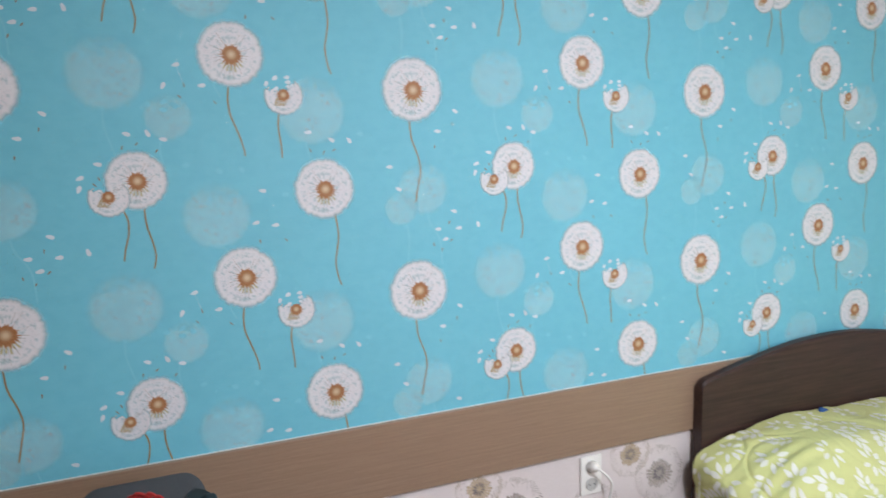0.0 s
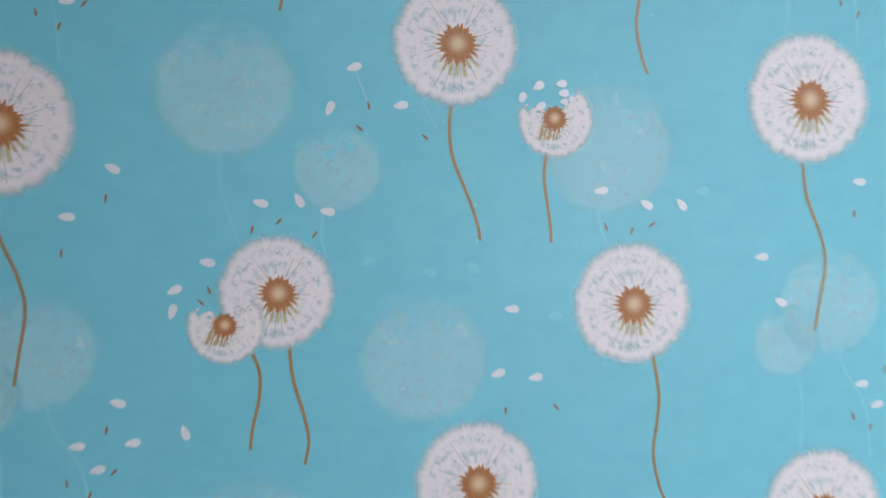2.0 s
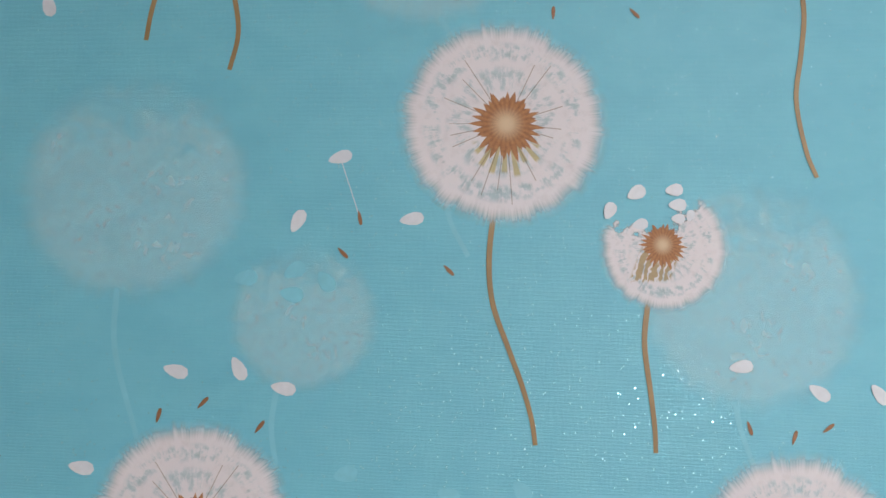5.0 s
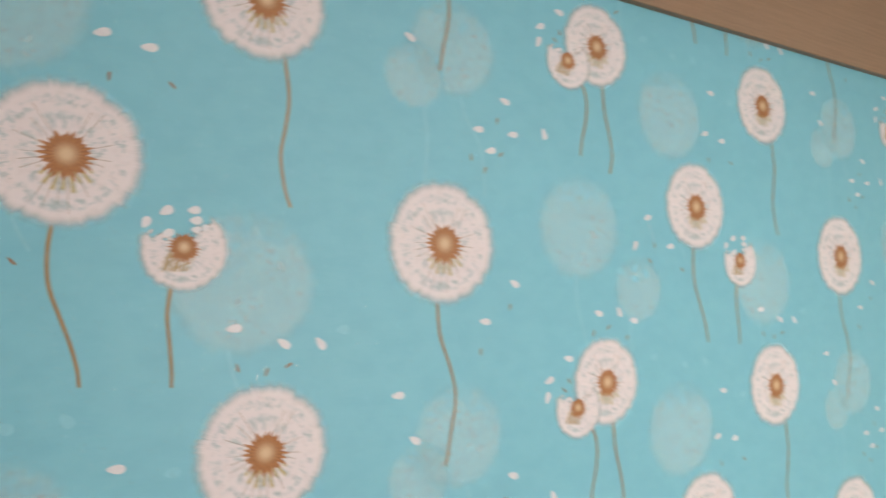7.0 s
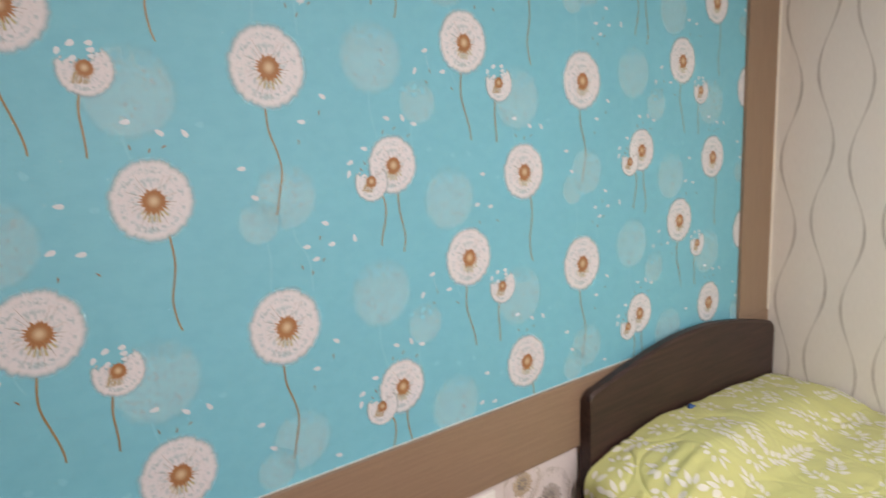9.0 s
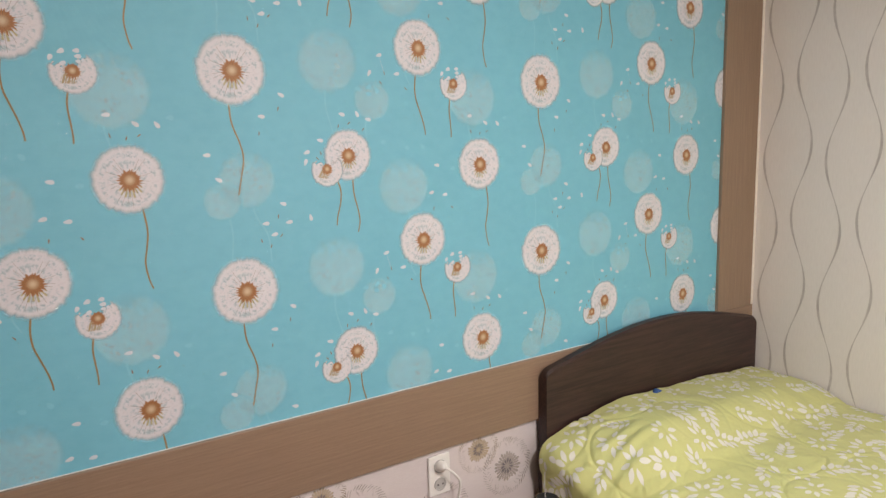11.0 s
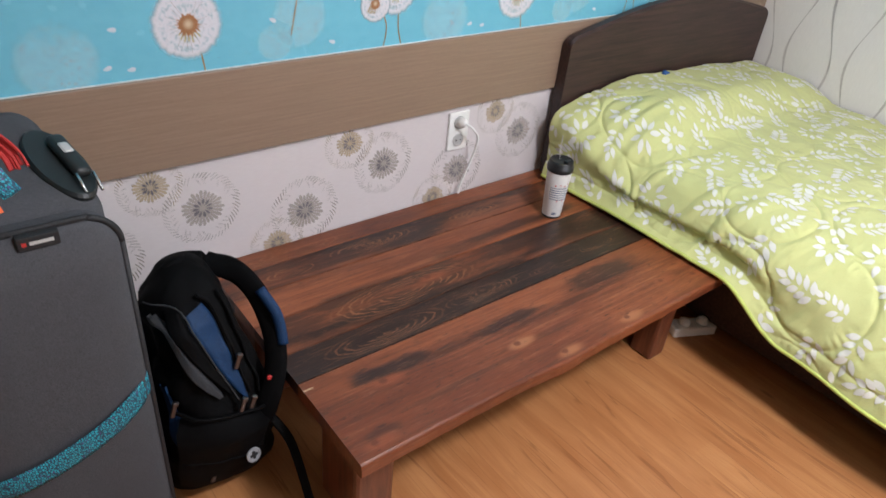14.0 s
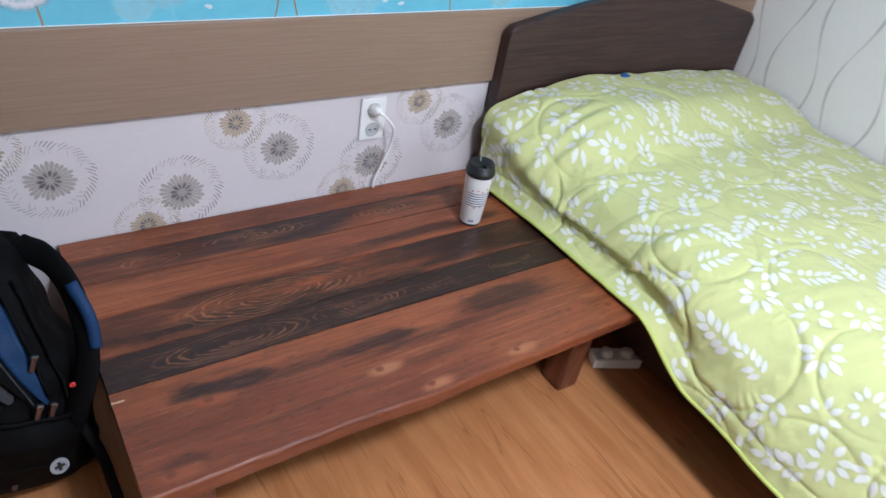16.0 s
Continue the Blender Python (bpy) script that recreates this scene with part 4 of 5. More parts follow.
def quilt_section(y):
    """The quilt's cross-section at y, as (x, z) points from the wall to the hem."""
    head = 1 - fold(0.26, 0.46, -y)           # over the pillow
    on_table = 1 - fold(0.745, 0.98, -y)      # the hem lies on the table, then hangs
    top = 0.516 + 0.062 * head
    z_h = 0.336 * on_table + (0.219 - 0.05 * (-y - 1.05) + 0.005 * math.sin(y * 17)) * (1 - on_table)
    x_h = -1.195 * on_table + (-1.183 + 0.006 * math.sin(y * 11)) * (1 - on_table)
    sway = 0.010 * math.sin(y * 9.0 + 1.0)
    near = 1 - fold(0.10, 0.42, -y)           # the bulge beside the headboard
    xs = -1.150 - 0.052 * near + sway * (1 - near)
    x_h = x_h - 0.012 * near
    crest = (0.412 + 0.02 * fold(0.9, 1.3, -y)) * (1 - near) + 0.535 * near
    d = fold(0.74, 1.08, -y)                  # past the table the side hangs in one long slope

    def ease(p, q):
        return (p[0] + (q[0] - p[0]) * d, p[1] + (q[1] - p[1]) * d)

    out = [(-0.012, top - 0.005 - 0.01 * head), (-0.10, top + 0.004), (-0.35, top + 0.012 + 0.015 * head), (-0.60, top + 0.016 + 0.020 * head), (-0.85, top + 0.012 + 0.036 * head),
           ease((-1.00, top - 0.004 + 0.030 * head), (-0.955, top - 0.010)), ease((-1.09 - 0.04 * near, (top + crest) / 2 + 0.018), (-1.046 + sway * 0.5, 0.464)), ease((xs, crest), (-1.106 + sway, 0.396)),
           ease((xs + 0.012, z_h + 0.075 - 0.01 * (1 - on_table)), (-1.145 + sway, 0.318)), ease((xs + 0.002, z_h + 0.032), (-1.167 + sway * 0.5, z_h + 0.045)), (x_h, z_h + 0.004)]
    return out


bm = bmesh.new()
uvl = bm.loops.layers.uv.new("UVMap")
grid, coords = [], []
for j in range(NV + 1):
    y = QY1 + (QY0 - QY1) * j / NV
    line = smooth_line([(x, y, z) for x, z in quilt_section(y)], 10)
    lens = np.concatenate([[0], np.cumsum([(b - a).length for a, b in zip(line, line[1:])])])
    px, pz = np.array([p.x for p in line]), np.array([p.z for p in line])
    s = np.linspace(0, lens[-1], NU + 1)
    qx, qz = np.interp(s, lens, px), np.interp(s, lens, pz)
    tx, tz = np.gradient(qx), np.gradient(qz)
    ln = np.hypot(tx, tz)
    nx, nz = tz / ln, -tx / ln
    v = -y
    d = np.hypot(s[:, None] - STITCH[None, :, 0], v - STITCH[None, :, 1])
    # stitched arcs: rings round every centre
    off = np.abs(d - STITCH[None, :, 2])
    ring, which = off.min(axis=1), off.argmin(axis=1)
    turn_ = np.arctan2(v - STITCH[which, 1], s - STITCH[which, 0])
    open_ = np.clip(0.85 + 0.5 * np.sin(turn_ + which * 2.1), 0.35, 1.0)
    deep = 0.55 + 0.45 * np.clip((s - 0.90) / 0.2, 0, 1)
    puff = 0.0085 * deep * (1 - open_ * np.exp(-(ring / 0.0060) ** 1.05))
    # the cloth puckers along the seams
    puff += 0.0016 * deep * open_ * (0.55 + 0.45 * np.sin(turn_ * 6.3 + which * 1.7)) * np.sin(turn_ * 23 + 4.5 * np.sin(turn_ * 3.1 + which)) * np.exp(-((ring - 0.016) / 0.016) ** 2)
    # the seam that runs along the hem
    inset = np.abs(lens[-1] - s - 0.055)
    puff -= 0.0055 * np.exp(-(inset / 0.007) ** 1.2)
    puff += 0.0018 * np.sin(v * 95 + 4 * np.sin(v * 11)) * np.exp(-((lens[-1] - s - 0.03) / 0.022) ** 2)
    row = []
    for i in range(NU + 1):
        w = noise.noise(Vector((s[i] * 5, v * 5, 3.0))) * 0.008 + noise.noise(Vector((s[i] * 15, v * 12, 7.0))) * 0.0045 + noise.noise(Vector((s[i] * 40, v * 34, 2.0))) * 0.0012
        crease = noise.noise(Vector((s[i] * 7 + v * 18, v * 5, 1.0)))
        w += 0.011 * max(0.0, crease) * fold(0.85, 1.1, s[i]) + 0.0025 * abs(crease)
        gather = fold(0.05, 0.12, v) * (1 - fold(0.34, 0.52, v)) * fold(0.86, 1.0, s[i]) * (1 - fold(1.16, 1.28, s[i]))
        w += 0.0034 * gather * math.sin(v * 88 + 2.2 * math.sin(v * 23) + s[i] * 2)
        h = puff[i] + w
        edge = min(1.0, (lens[-1] - s[i]) / 0.06)
        h *= 0.25 + 0.75 * edge
        x, z = qx[i] + nx[i] * h, qz[i] + nz[i] * h
        x = min(x, -0.004)
        if z < TZ + 0.011 and y > TY0 - 0.02:
            z = TZ + 0.011
        row.append(bm.verts.new((x, y, z)))
    grid.append(row)
    coords.append((s, v))
for j in range(NV):
    for i in range(NU):
        f = bm.faces.new((grid[j][i], grid[j][i + 1], grid[j + 1][i + 1], grid[j + 1][i]))
        f.smooth = True
        for l, (jj, ii) in zip(f.loops, ((j, i), (j, i + 1), (j + 1, i + 1), (j + 1, i))):
            l[uvl].uv = (coords[jj][0][ii], coords[jj][1])
skin = [[v.co.copy() for v in row] for row in grid]
SIDE = 1 if (skin[300][131] - skin[300][130]).cross(skin[301][130] - skin[300][130]).z > 0 else -1
hem = [grid[j][NU].co.copy() for j in range(0, NV + 1, 4)]
bmesh.ops.recalc_face_normals(bm, faces=bm.faces)
quilt = link("quilt", bm, M_QUILT)
tagged(quilt, "lime green quilt with white leaf sprays spread over the bed", "quilt")
sol = quilt.modifiers.new("thickness", "SOLIDIFY")
sol.thickness, sol.offset = 0.010, -1.0
part("piping", tube(hem, 0.0055, 6, 1), M_PIPING, quilt, smooth=True)


def quilt_point(u, v):
    """The quilt's skin at u along a section and v down the bed."""
    jf = (v + QY1) / (QY1 - QY0) * NV
    j = int(jf)
    if not 0 <= j < NV:
        return None
    uf = u / coords[j][0][-1] * NU
    i = int(uf)
    if not 0 <= i < NU - 1:
        return None
    a, b, fu, fv = skin[j], skin[j + 1], uf - i, jf - j
    p = (a[i] * (1 - fu) + a[i + 1] * fu) * (1 - fv) + (b[i] * (1 - fu) + b[i + 1] * fu) * fv
    nrm = (a[i + 1] - a[i]).cross(b[i] - a[i]).normalized()
    return p + nrm * (0.0013 * SIDE)


def leaf(bm, uvl, u, v, turn, length, width):
    """One printed leaf, rounded at the stalk and pointed at the tip."""
    rows_ = []
    for k in range(7):
        t = k / 6
        hw = width / 2 * (math.sin(math.pi * t ** 0.85) ** 0.8 if 0 < k < 6 else 0.06)
        row = []
        for side in (-1, 0, 1):
            a, b = length * t, hw * side
            uu, vv = u + a * math.cos(turn) - b * math.sin(turn), v + a * math.sin(turn) + b * math.cos(turn)
            p = quilt_point(uu, vv)
            if p is None:
                return
            row.append((p, (uu, vv)))
        rows_.append(row)
    vs = [[bm.verts.new(p) for p, w in row] for row in rows_]
    for k in range(6):
        for m in range(2):
            ids = ((k, m), (k, m + 1), (k + 1, m + 1), (k + 1, m))
            f = bm.faces.new([vs[x][y] for x, y in ids])
            f.smooth = True
            for l, (x, y) in zip(f.loops, ids):
                l[uvl].uv = rows_[x][y][1]


bm = bmesh.new()
uvl = bm.loops.layers.uv.new("UVMap")
lrng = random.Random(11)
sprays = []
for attempt in range(9000):
    u, v = lrng.uniform(0.0, 1.85), lrng.uniform(0.07, 2.0)
    if all((u - a) ** 2 + (v - b) ** 2 > 0.086 ** 2 for a, b in sprays):
        sprays.append((u, v))
for u, v in sprays:
    turn, size = lrng.uniform(0, 2 * math.pi), lrng.uniform(0.78, 1.04)
    if lrng.random() < 0.6:  # leaves in pairs along a stalk
        for k in range(4):
            along = (-0.044 + 0.0205 * k) * size
            for side in (-1, 1):
                if lrng.random() < 0.06:
                    continue
                a = turn + side * (1.0 - 0.14 * k + lrng.uniform(-0.12, 0.12))
                leaf(bm, uvl, u + along * math.cos(turn) - side * 0.0035 * math.sin(turn), v + along * math.sin(turn) + side * 0.0035 * math.cos(turn), a, size * lrng.uniform(0.030, 0.040), size * lrng.uniform(0.0150, 0.0185))
        leaf(bm, uvl, u + 0.036 * size * math.cos(turn), v + 0.036 * size * math.sin(turn), turn, 0.036 * size, 0.017 * size)
    else:  # an open bunch
        count = lrng.choice((7, 8))
        for k in range(count):
            a = turn + k * 5.6 / count + lrng.uniform(-0.09, 0.09)
            off = lrng.uniform(0.014, 0.019)
            leaf(bm, uvl, u + off * math.cos(a), v + off * math.sin(a), a, size * lrng.uniform(0.028, 0.040), size * lrng.uniform(0.0150, 0.0185))
tagged(part("leaf_print", bm, M_LEAF, quilt), kind="stuff")
pillow = tagged(link("pillow", box(-0.95, -0.12, -0.40, -0.075, 0.432, 0.525, 0.04, 4), M_BLUE), "blue pillow tucked under the quilt by the headboard", "pillow")
part("corner", box(-0.04, 0.04, -0.010, 0.010, -0.05, 0.018, 0.009, 3, m=Matrix.Translation((-0.655, -0.084, 0.606)) @ Matrix.Rotation(radians(24), 4, "Y")), M_BLUE, pillow, smooth=True)


# ---------------------------------------------------------------- socket and plug
sock = tagged(empty("wall_socket", -1.550, 0.0, 0.543), "white upright double wall socket with a plug in it", "wall socket")
part("plate", box(-0.0375, 0.0375, -0.009, 0.0, -0.061, 0.061, 0.003), M_WHITE, sock)
for zz in (0.028, -0.028):
    bm = lathe([(0.020, 0.0), (0.020, 0.004), (0.017, 0.004), (0.016, 0.001)], 28)
    bmesh.ops.transform(bm, matrix=Matrix.Translation((0, -0.0085, zz)) @ Matrix.Rotation(radians(90), 4, "X"), verts=bm.verts)
    part("outlet", bm, M_DARKHOLE, sock, smooth=False)
    for xx in (-0.0085, 0.0085):
        bm = lathe([(0.0026, 0.0), (0.0026, 0.001)], 10)
        bmesh.ops.transform(bm, matrix=Matrix.Translation((xx, -0.0118, zz)) @ Matrix.Rotation(radians(90), 4, "X"), verts=bm.verts)
        part("pin_hole", bm, M_BLACKPL, sock)
plug = tagged(empty("extension_cable", -1.553, -0.012, 0.573), "white plug and cord hanging down to the table", "cable")
bm = lathe([(0.0165, 0.0), (0.0155, 0.018), (0.010, 0.03), (0.0055, 0.034)], 20)
bmesh.ops.transform(bm, matrix=Matrix.Rotation(radians(72), 4, "X"), verts=bm.verts)
part("plug", bm, M_WHITE, plug, smooth=True)
part("cord", tube([(0.0, -0.032, 0.008), (0.020, -0.044, -0.010), (0.045, -0.040, -0.045), (0.050, -0.025, -0.100), (0.038, -0.012, -0.165), (0.024, -0.006, -0.215), (0.022, -0.006, -0.243)], 0.0038), M_WHITE, plug, smooth=True)


# ---------------------------------------------------------------- tumbler
cup = tagged(empty("tumbler", -1.350, -0.255, TZ), "white paper-sleeved tumbler with black lid on the table", "tumbler")
part("body", lathe([(0.030, 0.0), (0.0315, 0.003), (0.0405, 0.180), (0.0405, 0.184)], 40), M_CUP, cup, smooth=True)
part("lid", lathe([(0.0425, 0.180), (0.0435, 0.184), (0.0435, 0.198), (0.0405, 0.201), (0.0395, 0.214), (0.037, 0.218), (0.033, 0.218), (0.031, 0.212)], 40), M_BLACKPL, cup, "black plastic lid", smooth=True)
part("base", lathe([(0.0305, -0.0005), (0.0318, 0.001), (0.0322, 0.007), (0.0312, 0.008)], 40), M_BLACKPL, cup, "black plastic base", smooth=True)
part("spout", box(-0.012, 0.012, -0.036, -0.018, 0.212, 0.226, 0.003), M_BLACKPL, cup)


def cup_band(z0, z1, a0, a1, material, name):
    bm = bmesh.new()
    last = None
    for i in range(25):
        a = a0 + (a1 - a0) * i / 24
        cur = []
        for z in (z0, z1):
            r = 0.0315 + (0.0405 - 0.0315) * (z - 0.003) / 0.177 + 0.0005
            cur.append(bm.verts.new((r * math.cos(a), r * math.sin(a), z)))
        if last:
            bm.faces.new((last[0], cur[0], cur[1], last[1]))
        last = cur
    part(name, bm, material, cup)


for k in range(6):
    cup_band(0.078 + 0.0090 * k, 0.0806 + 0.0090 * k, radians(190), radians(305), M_INKB, "printed_line")
for a0, z0 in ((212, 0.131), (236, 0.134), (258, 0.130), (281, 0.136), (232, 0.071), (262, 0.072)):
    cup_band(z0, z0 + 0.006, radians(a0), radians(a0 + 7), M_INKR, "printed_mark")
for k in range(3):
    cup_band(0.016, 0.026, radians(222 + 9 * k), radians(228 + 9 * k), M_INKB, "printed_mark")
part("straw", tube([(0.004, 0.012, 0.20), (0.010, 0.022, 0.25), (0.018, 0.03, 0.29)], 0.0013, 6, 3), M_DARKHOLE, cup)
cup.scale = (0.92, 0.92, 0.86)


# ---------------------------------------------------------------- power strip under the bed
ps = tagged(empty("power_strip", -1.03, -0.655, 0), "white power strip on the floor beside the bed", "power strip")
part("body", box(-0.075, 0.075, -0.028, 0.028, 0.0, 0.035, 0.006, m=Matrix.Rotation(radians(-25), 4, "Z")), M_WHITE, ps)
for k in (-1, 1):
    bm = lathe([(0.019, 0.035), (0.018, 0.048), (0.010, 0.055)], 18)
    bmesh.ops.transform(bm, matrix=Matrix.Rotation(radians(-25), 4, "Z") @ Matrix.Translation((0.032 * k, 0, 0)), verts=bm.verts)
    part("plug", bm, M_WHITE, ps, smooth=True)


# ---------------------------------------------------------------- suitcase
suit = tagged(empty("suitcase", -2.82, -0.31, 0), "grey fabric suitcase with black piping and a turquoise ribbon", "suitcase")


def suit_local(bm):
    bmesh.ops.transform(bm, matrix=Matrix.Translation((2.82, 0.31, 0)), verts=bm.verts)
    return bm


def lean_top(bm, z_from=0.6):
    for v in bm.verts:
        if v.co.z > z_from:
            v.co.z += (v.co.y + 0.45) * 0.28
        if v.co.x > -2.75:
            v.co.x -= max(0.0, v.co.y + 0.42) * 0.19
    return bm


bm = box(-2.895, -2.612, -0.425, -0.165, 0.045, 0.805, 0.042, 6)
lean_top(bm)
part("body", suit_local(bm), M_SUIT, suit, smooth=True)
bm = bmesh.new()
# bulging front panel with a rounded outline
FX0, FX1, FZ0, FZ1 = -2.893, -2.614, 0.06, 0.798


def rounded(u, half_w, half_h, r):
    """A point on a rounded rectangle, u from 0 to 1, and its length."""
    pts = []
    for cx, cz, a0 in ((half_w - r, half_h - r, 0), (-half_w + r, half_h - r, 90), (-half_w + r, -half_h + r, 180), (half_w - r, -half_h + r, 270)):
        for k in range(9):
            a = radians(a0 + 90 * k / 8)
            pts.append((cx + r * math.cos(a), cz + r * math.sin(a)))
    return pts


cx, cz, hw, hh = (FX0 + FX1) / 2, (FZ0 + FZ1) / 2, (FX1 - FX0) / 2, (FZ1 - FZ0) / 2
rings = []
for k, (sc, yy) in enumerate(((1.0, -0.42), (1.0, -0.448), (0.985, -0.458), (0.93, -0.466), (0.75, -0.472), (0.4, -0.476))):
    rings.append([bm.verts.new((cx + px * (1 - (1 - sc)), yy, cz + pz * (1 - (1 - sc) * hw / hh if sc > 0.9 else sc))) for px, pz in rounded(0, hw, hh, 0.055)])
for a, b in zip(rings, rings[1:]):
    for i in range(len(a)):
        j = (i + 1) % len(a)
        bm.faces.new((a[i], a[j], b[j], b[i]))
bm.faces.new(rings[-1])
bmesh.ops.recalc_face_normals(bm, faces=bm.faces)
part("front_panel", suit_local(bm), M_SUIT, suit, smooth=True)
edge = [(cx + px, -0.452, cz + pz) for px, pz in rounded(0, hw + 0.002, hh + 0.002, 0.055)]
part("piping", suit_local(tube(edge + [edge[0]], 0.0055, 8, 2)), M_SUITD, suit, "black rubber piping", smooth=True)
part("seam", suit_local(tube([(-2.885, -0.462, 0.355), (-2.81, -0.478, 0.350), (-2.72, -0.478, 0.375), (-2.62, -0.460, 0.43)], 0.0022, 6, 6)), M_SUITD, suit)
tag = part("badge", suit_local(box(-2.752, -2.696, -0.472, -0.452, 0.778, 0.800, 0.002)), M_SUITD, suit, "small black cloth badge")
part("badge_mark", suit_local(box(-2.736, -2.704, -0.4730, -0.4715, 0.7865, 0.7915)), M_DARKHOLE, tag)
part("badge_mark", suit_local(box(-2.746, -2.740, -0.4730, -0.4715, 0.786, 0.792)), M_RED, tag)
# telescopic handle in its dark recess on the sloping top
hm = Matrix.Translation((-2.656, -0.330, 0.834)) @ Matrix.Rotation(radians(15), 4, "X") @ Matrix.Rotation(radians(14), 4, "Y")
bm = lathe([(0.088, -0.02), (0.088, 0.0), (0.083, 0.005)], 36)
for v in bm.verts:
    v.co.x *= 0.46
bmesh.ops.transform(bm, matrix=hm @ Matrix.Rotation(radians(12), 4, "Z"), verts=bm.verts)
housing = part("handle_recess", suit_local(bm), M_RECESS, suit, "dark green-grey plastic recess", smooth=False)
gm = hm @ Matrix.Translation((0.012, 0.005, 0.0)) @ Matrix.Rotation(radians(12), 4, "Z")
part("grip", suit_local(box(-0.013, 0.015, -0.050, 0.048, 0.004, 0.022, 0.008, 3, m=gm)), M_RECESS, housing, smooth=True)
part("button", suit_local(box(-0.008, 0.008, -0.004, 0.020, 0.020, 0.025, 0.003, 2, m=gm)), M_DARKHOLE, housing, smooth=True)
for sx in (-0.012, 0.014):
    part("rod", suit_local(tube([gm @ Vector((sx, -0.05, 0.016)), gm @ Vector((sx, -0.082, 0.004))], 0.0028, 8, 2)), M_CHROME, housing, smooth=True)
part("carry_handle", suit_local(tube([(-2.86, -0.30, 0.845), (-2.845, -0.30, 0.872), (-2.80, -0.30, 0.882), (-2.755, -0.30, 0.872), (-2.735, -0.30, 0.845)], 0.0, 10, 6, flat=(0.016, 0.006, (0, 1, 0)))), M_SUITD, suit, smooth=True)
for sx in (-2.855, -2.65):
    for sy in (-0.40, -0.20):
        bm = lathe([(0.02, -0.012), (0.024, -0.008), (0.024, 0.008), (0.02, 0.012)], 20)
        bmesh.ops.transform(bm, matrix=Matrix.Translation((sx, sy, 0.024)) @ Matrix.Rotation(radians(90), 4, "Y"), verts=bm.verts)
        part("wheel", suit_local(bm), M_BLACKPL, suit)
# ribbon tied round it, tag and tassels on the handle
ribbon = tagged(link("ribbon", tube([(-2.905, -0.40, 0.338), (-2.902, -0.452, 0.339), (-2.87, -0.478, 0.343), (-2.82, -0.487, 0.354), (-2.77, -0.487, 0.366), (-2.70, -0.483, 0.392), (-2.645, -0.474, 0.425), (-2.612, -0.452, 0.445), (-2.607, -0.42, 0.452), (-2.607, -0.30, 0.455)], 0.0, 8, 6, flat=(0.023, 0.0022, (0, 0, 1))), M_RIBBON, smooth=True), "turquoise leopard-patterned ribbon tied round the suitcase", "ribbon")
lt = tagged(empty("luggage_tag", -2.768, -0.328, 0.868), "orange luggage tag with red and blue tassels on the suitcase", "luggage tag")
part("card", box(-0.050, 0.034, -0.001, 0.001, -0.075, 0.020, m=Matrix.Translation((-0.036, -0.120, 0.040)) @ Matrix.Rotation(radians(-38), 4, "X") @ Matrix.Rotation(radians(-12), 4, "Y")), M_ORANGE, lt)
trng = random.Random(7)
for k in range(12):
    a, b = trng.uniform(-0.03, 0.03), trng.uniform(-0.02, 0.02)
    part("tassel", tube([(-0.005 + a, -0.045 + b, 0.030), (0.010 + a, -0.055 + b, 0.056 + 0.012 * trng.random()), (0.032 + a * 0.6, -0.065 + b, 0.054), (0.046 + a * 0.5, -0.078 + b, 0.036), (0.050 + a * 0.5, -0.095 + b, 0.022)], 0.0024, 6, 4), M_RED, lt)
part("blue_tassel", tube([(-0.040, -0.085, 0.050), (-0.012, -0.090, 0.060), (0.004, -0.098, 0.045), (0.018, -0.118, 0.016), (0.030, -0.138, 0.000)], 0.0, 8, 5, flat=(0.014, 0.004, (1, 0, 0))), M_RIBBON, lt)


# ---------------------------------------------------------------- backpack
bag = tagged(empty("backpack", -2.48, -0.33, 0), "black and blue backpack slumped between suitcase and table", "backpack")
BAG_H = 0.55


def bag_shape(a, z, off=0.0):
    """A point on the bag's skin: a = degrees round it (0 is +x, 270 the front), z = height."""
    t = z / BAG_H
    w = 0.120 - 0.024 * t ** 2.4
    front = -0.395 - 0.075 * math.sin(min(1.0, t / 0.72) * math.pi * 0.62) + 0.155 * max(0.0, t - 0.42) ** 1.1
    back = -0.165 - 0.02 * t
    close = 1.0
    if t > 0.85:
        close = math.sqrt(max(0.0, 1 - ((t - 0.85) / 0.153) ** 2))
    if t < 0.10:
        close = 0.86 + 0.14 * math.sqrt(max(0.0, 1 - ((0.10 - t) / 0.10) ** 2))
    ca, sa = math.cos(radians(a)), math.sin(radians(a))
    n = 2.6
    k = (abs(ca) ** n + abs(sa) ** n) ** (-1 / n)
    cy, hy = (front + back) / 2, (back - front) / 2
    cut = max(0.0, min(1.0, (t - 0.48) / 0.36))
    w -= 0.046 * cut * cut * (3 - 2 * cut) * max(0.0, ca)
    w -= 0.016 * cut * cut * (3 - 2 * cut) * max(0.0, -ca)
    x = -2.478 + 0.004 * t + (w * close + off) * k * ca
    y = cy + (hy * close + off) * k * sa
    wr = noise.noise(Vector((x * 9, y * 9, z * 14))) * 0.016 + noise.noise(Vector((x * 30, y * 30, z * 22))) * 0.008
    return Vector((x + wr * ca, y + wr * sa, z + off * (0.6 if t > 0.9 else 0.0) + wr * 0.3))


def bag_local(bm):
    bmesh.ops.transform(bm, matrix=Matrix.Translation((2.48, 0.33, 0)), verts=bm.verts)
    return bm


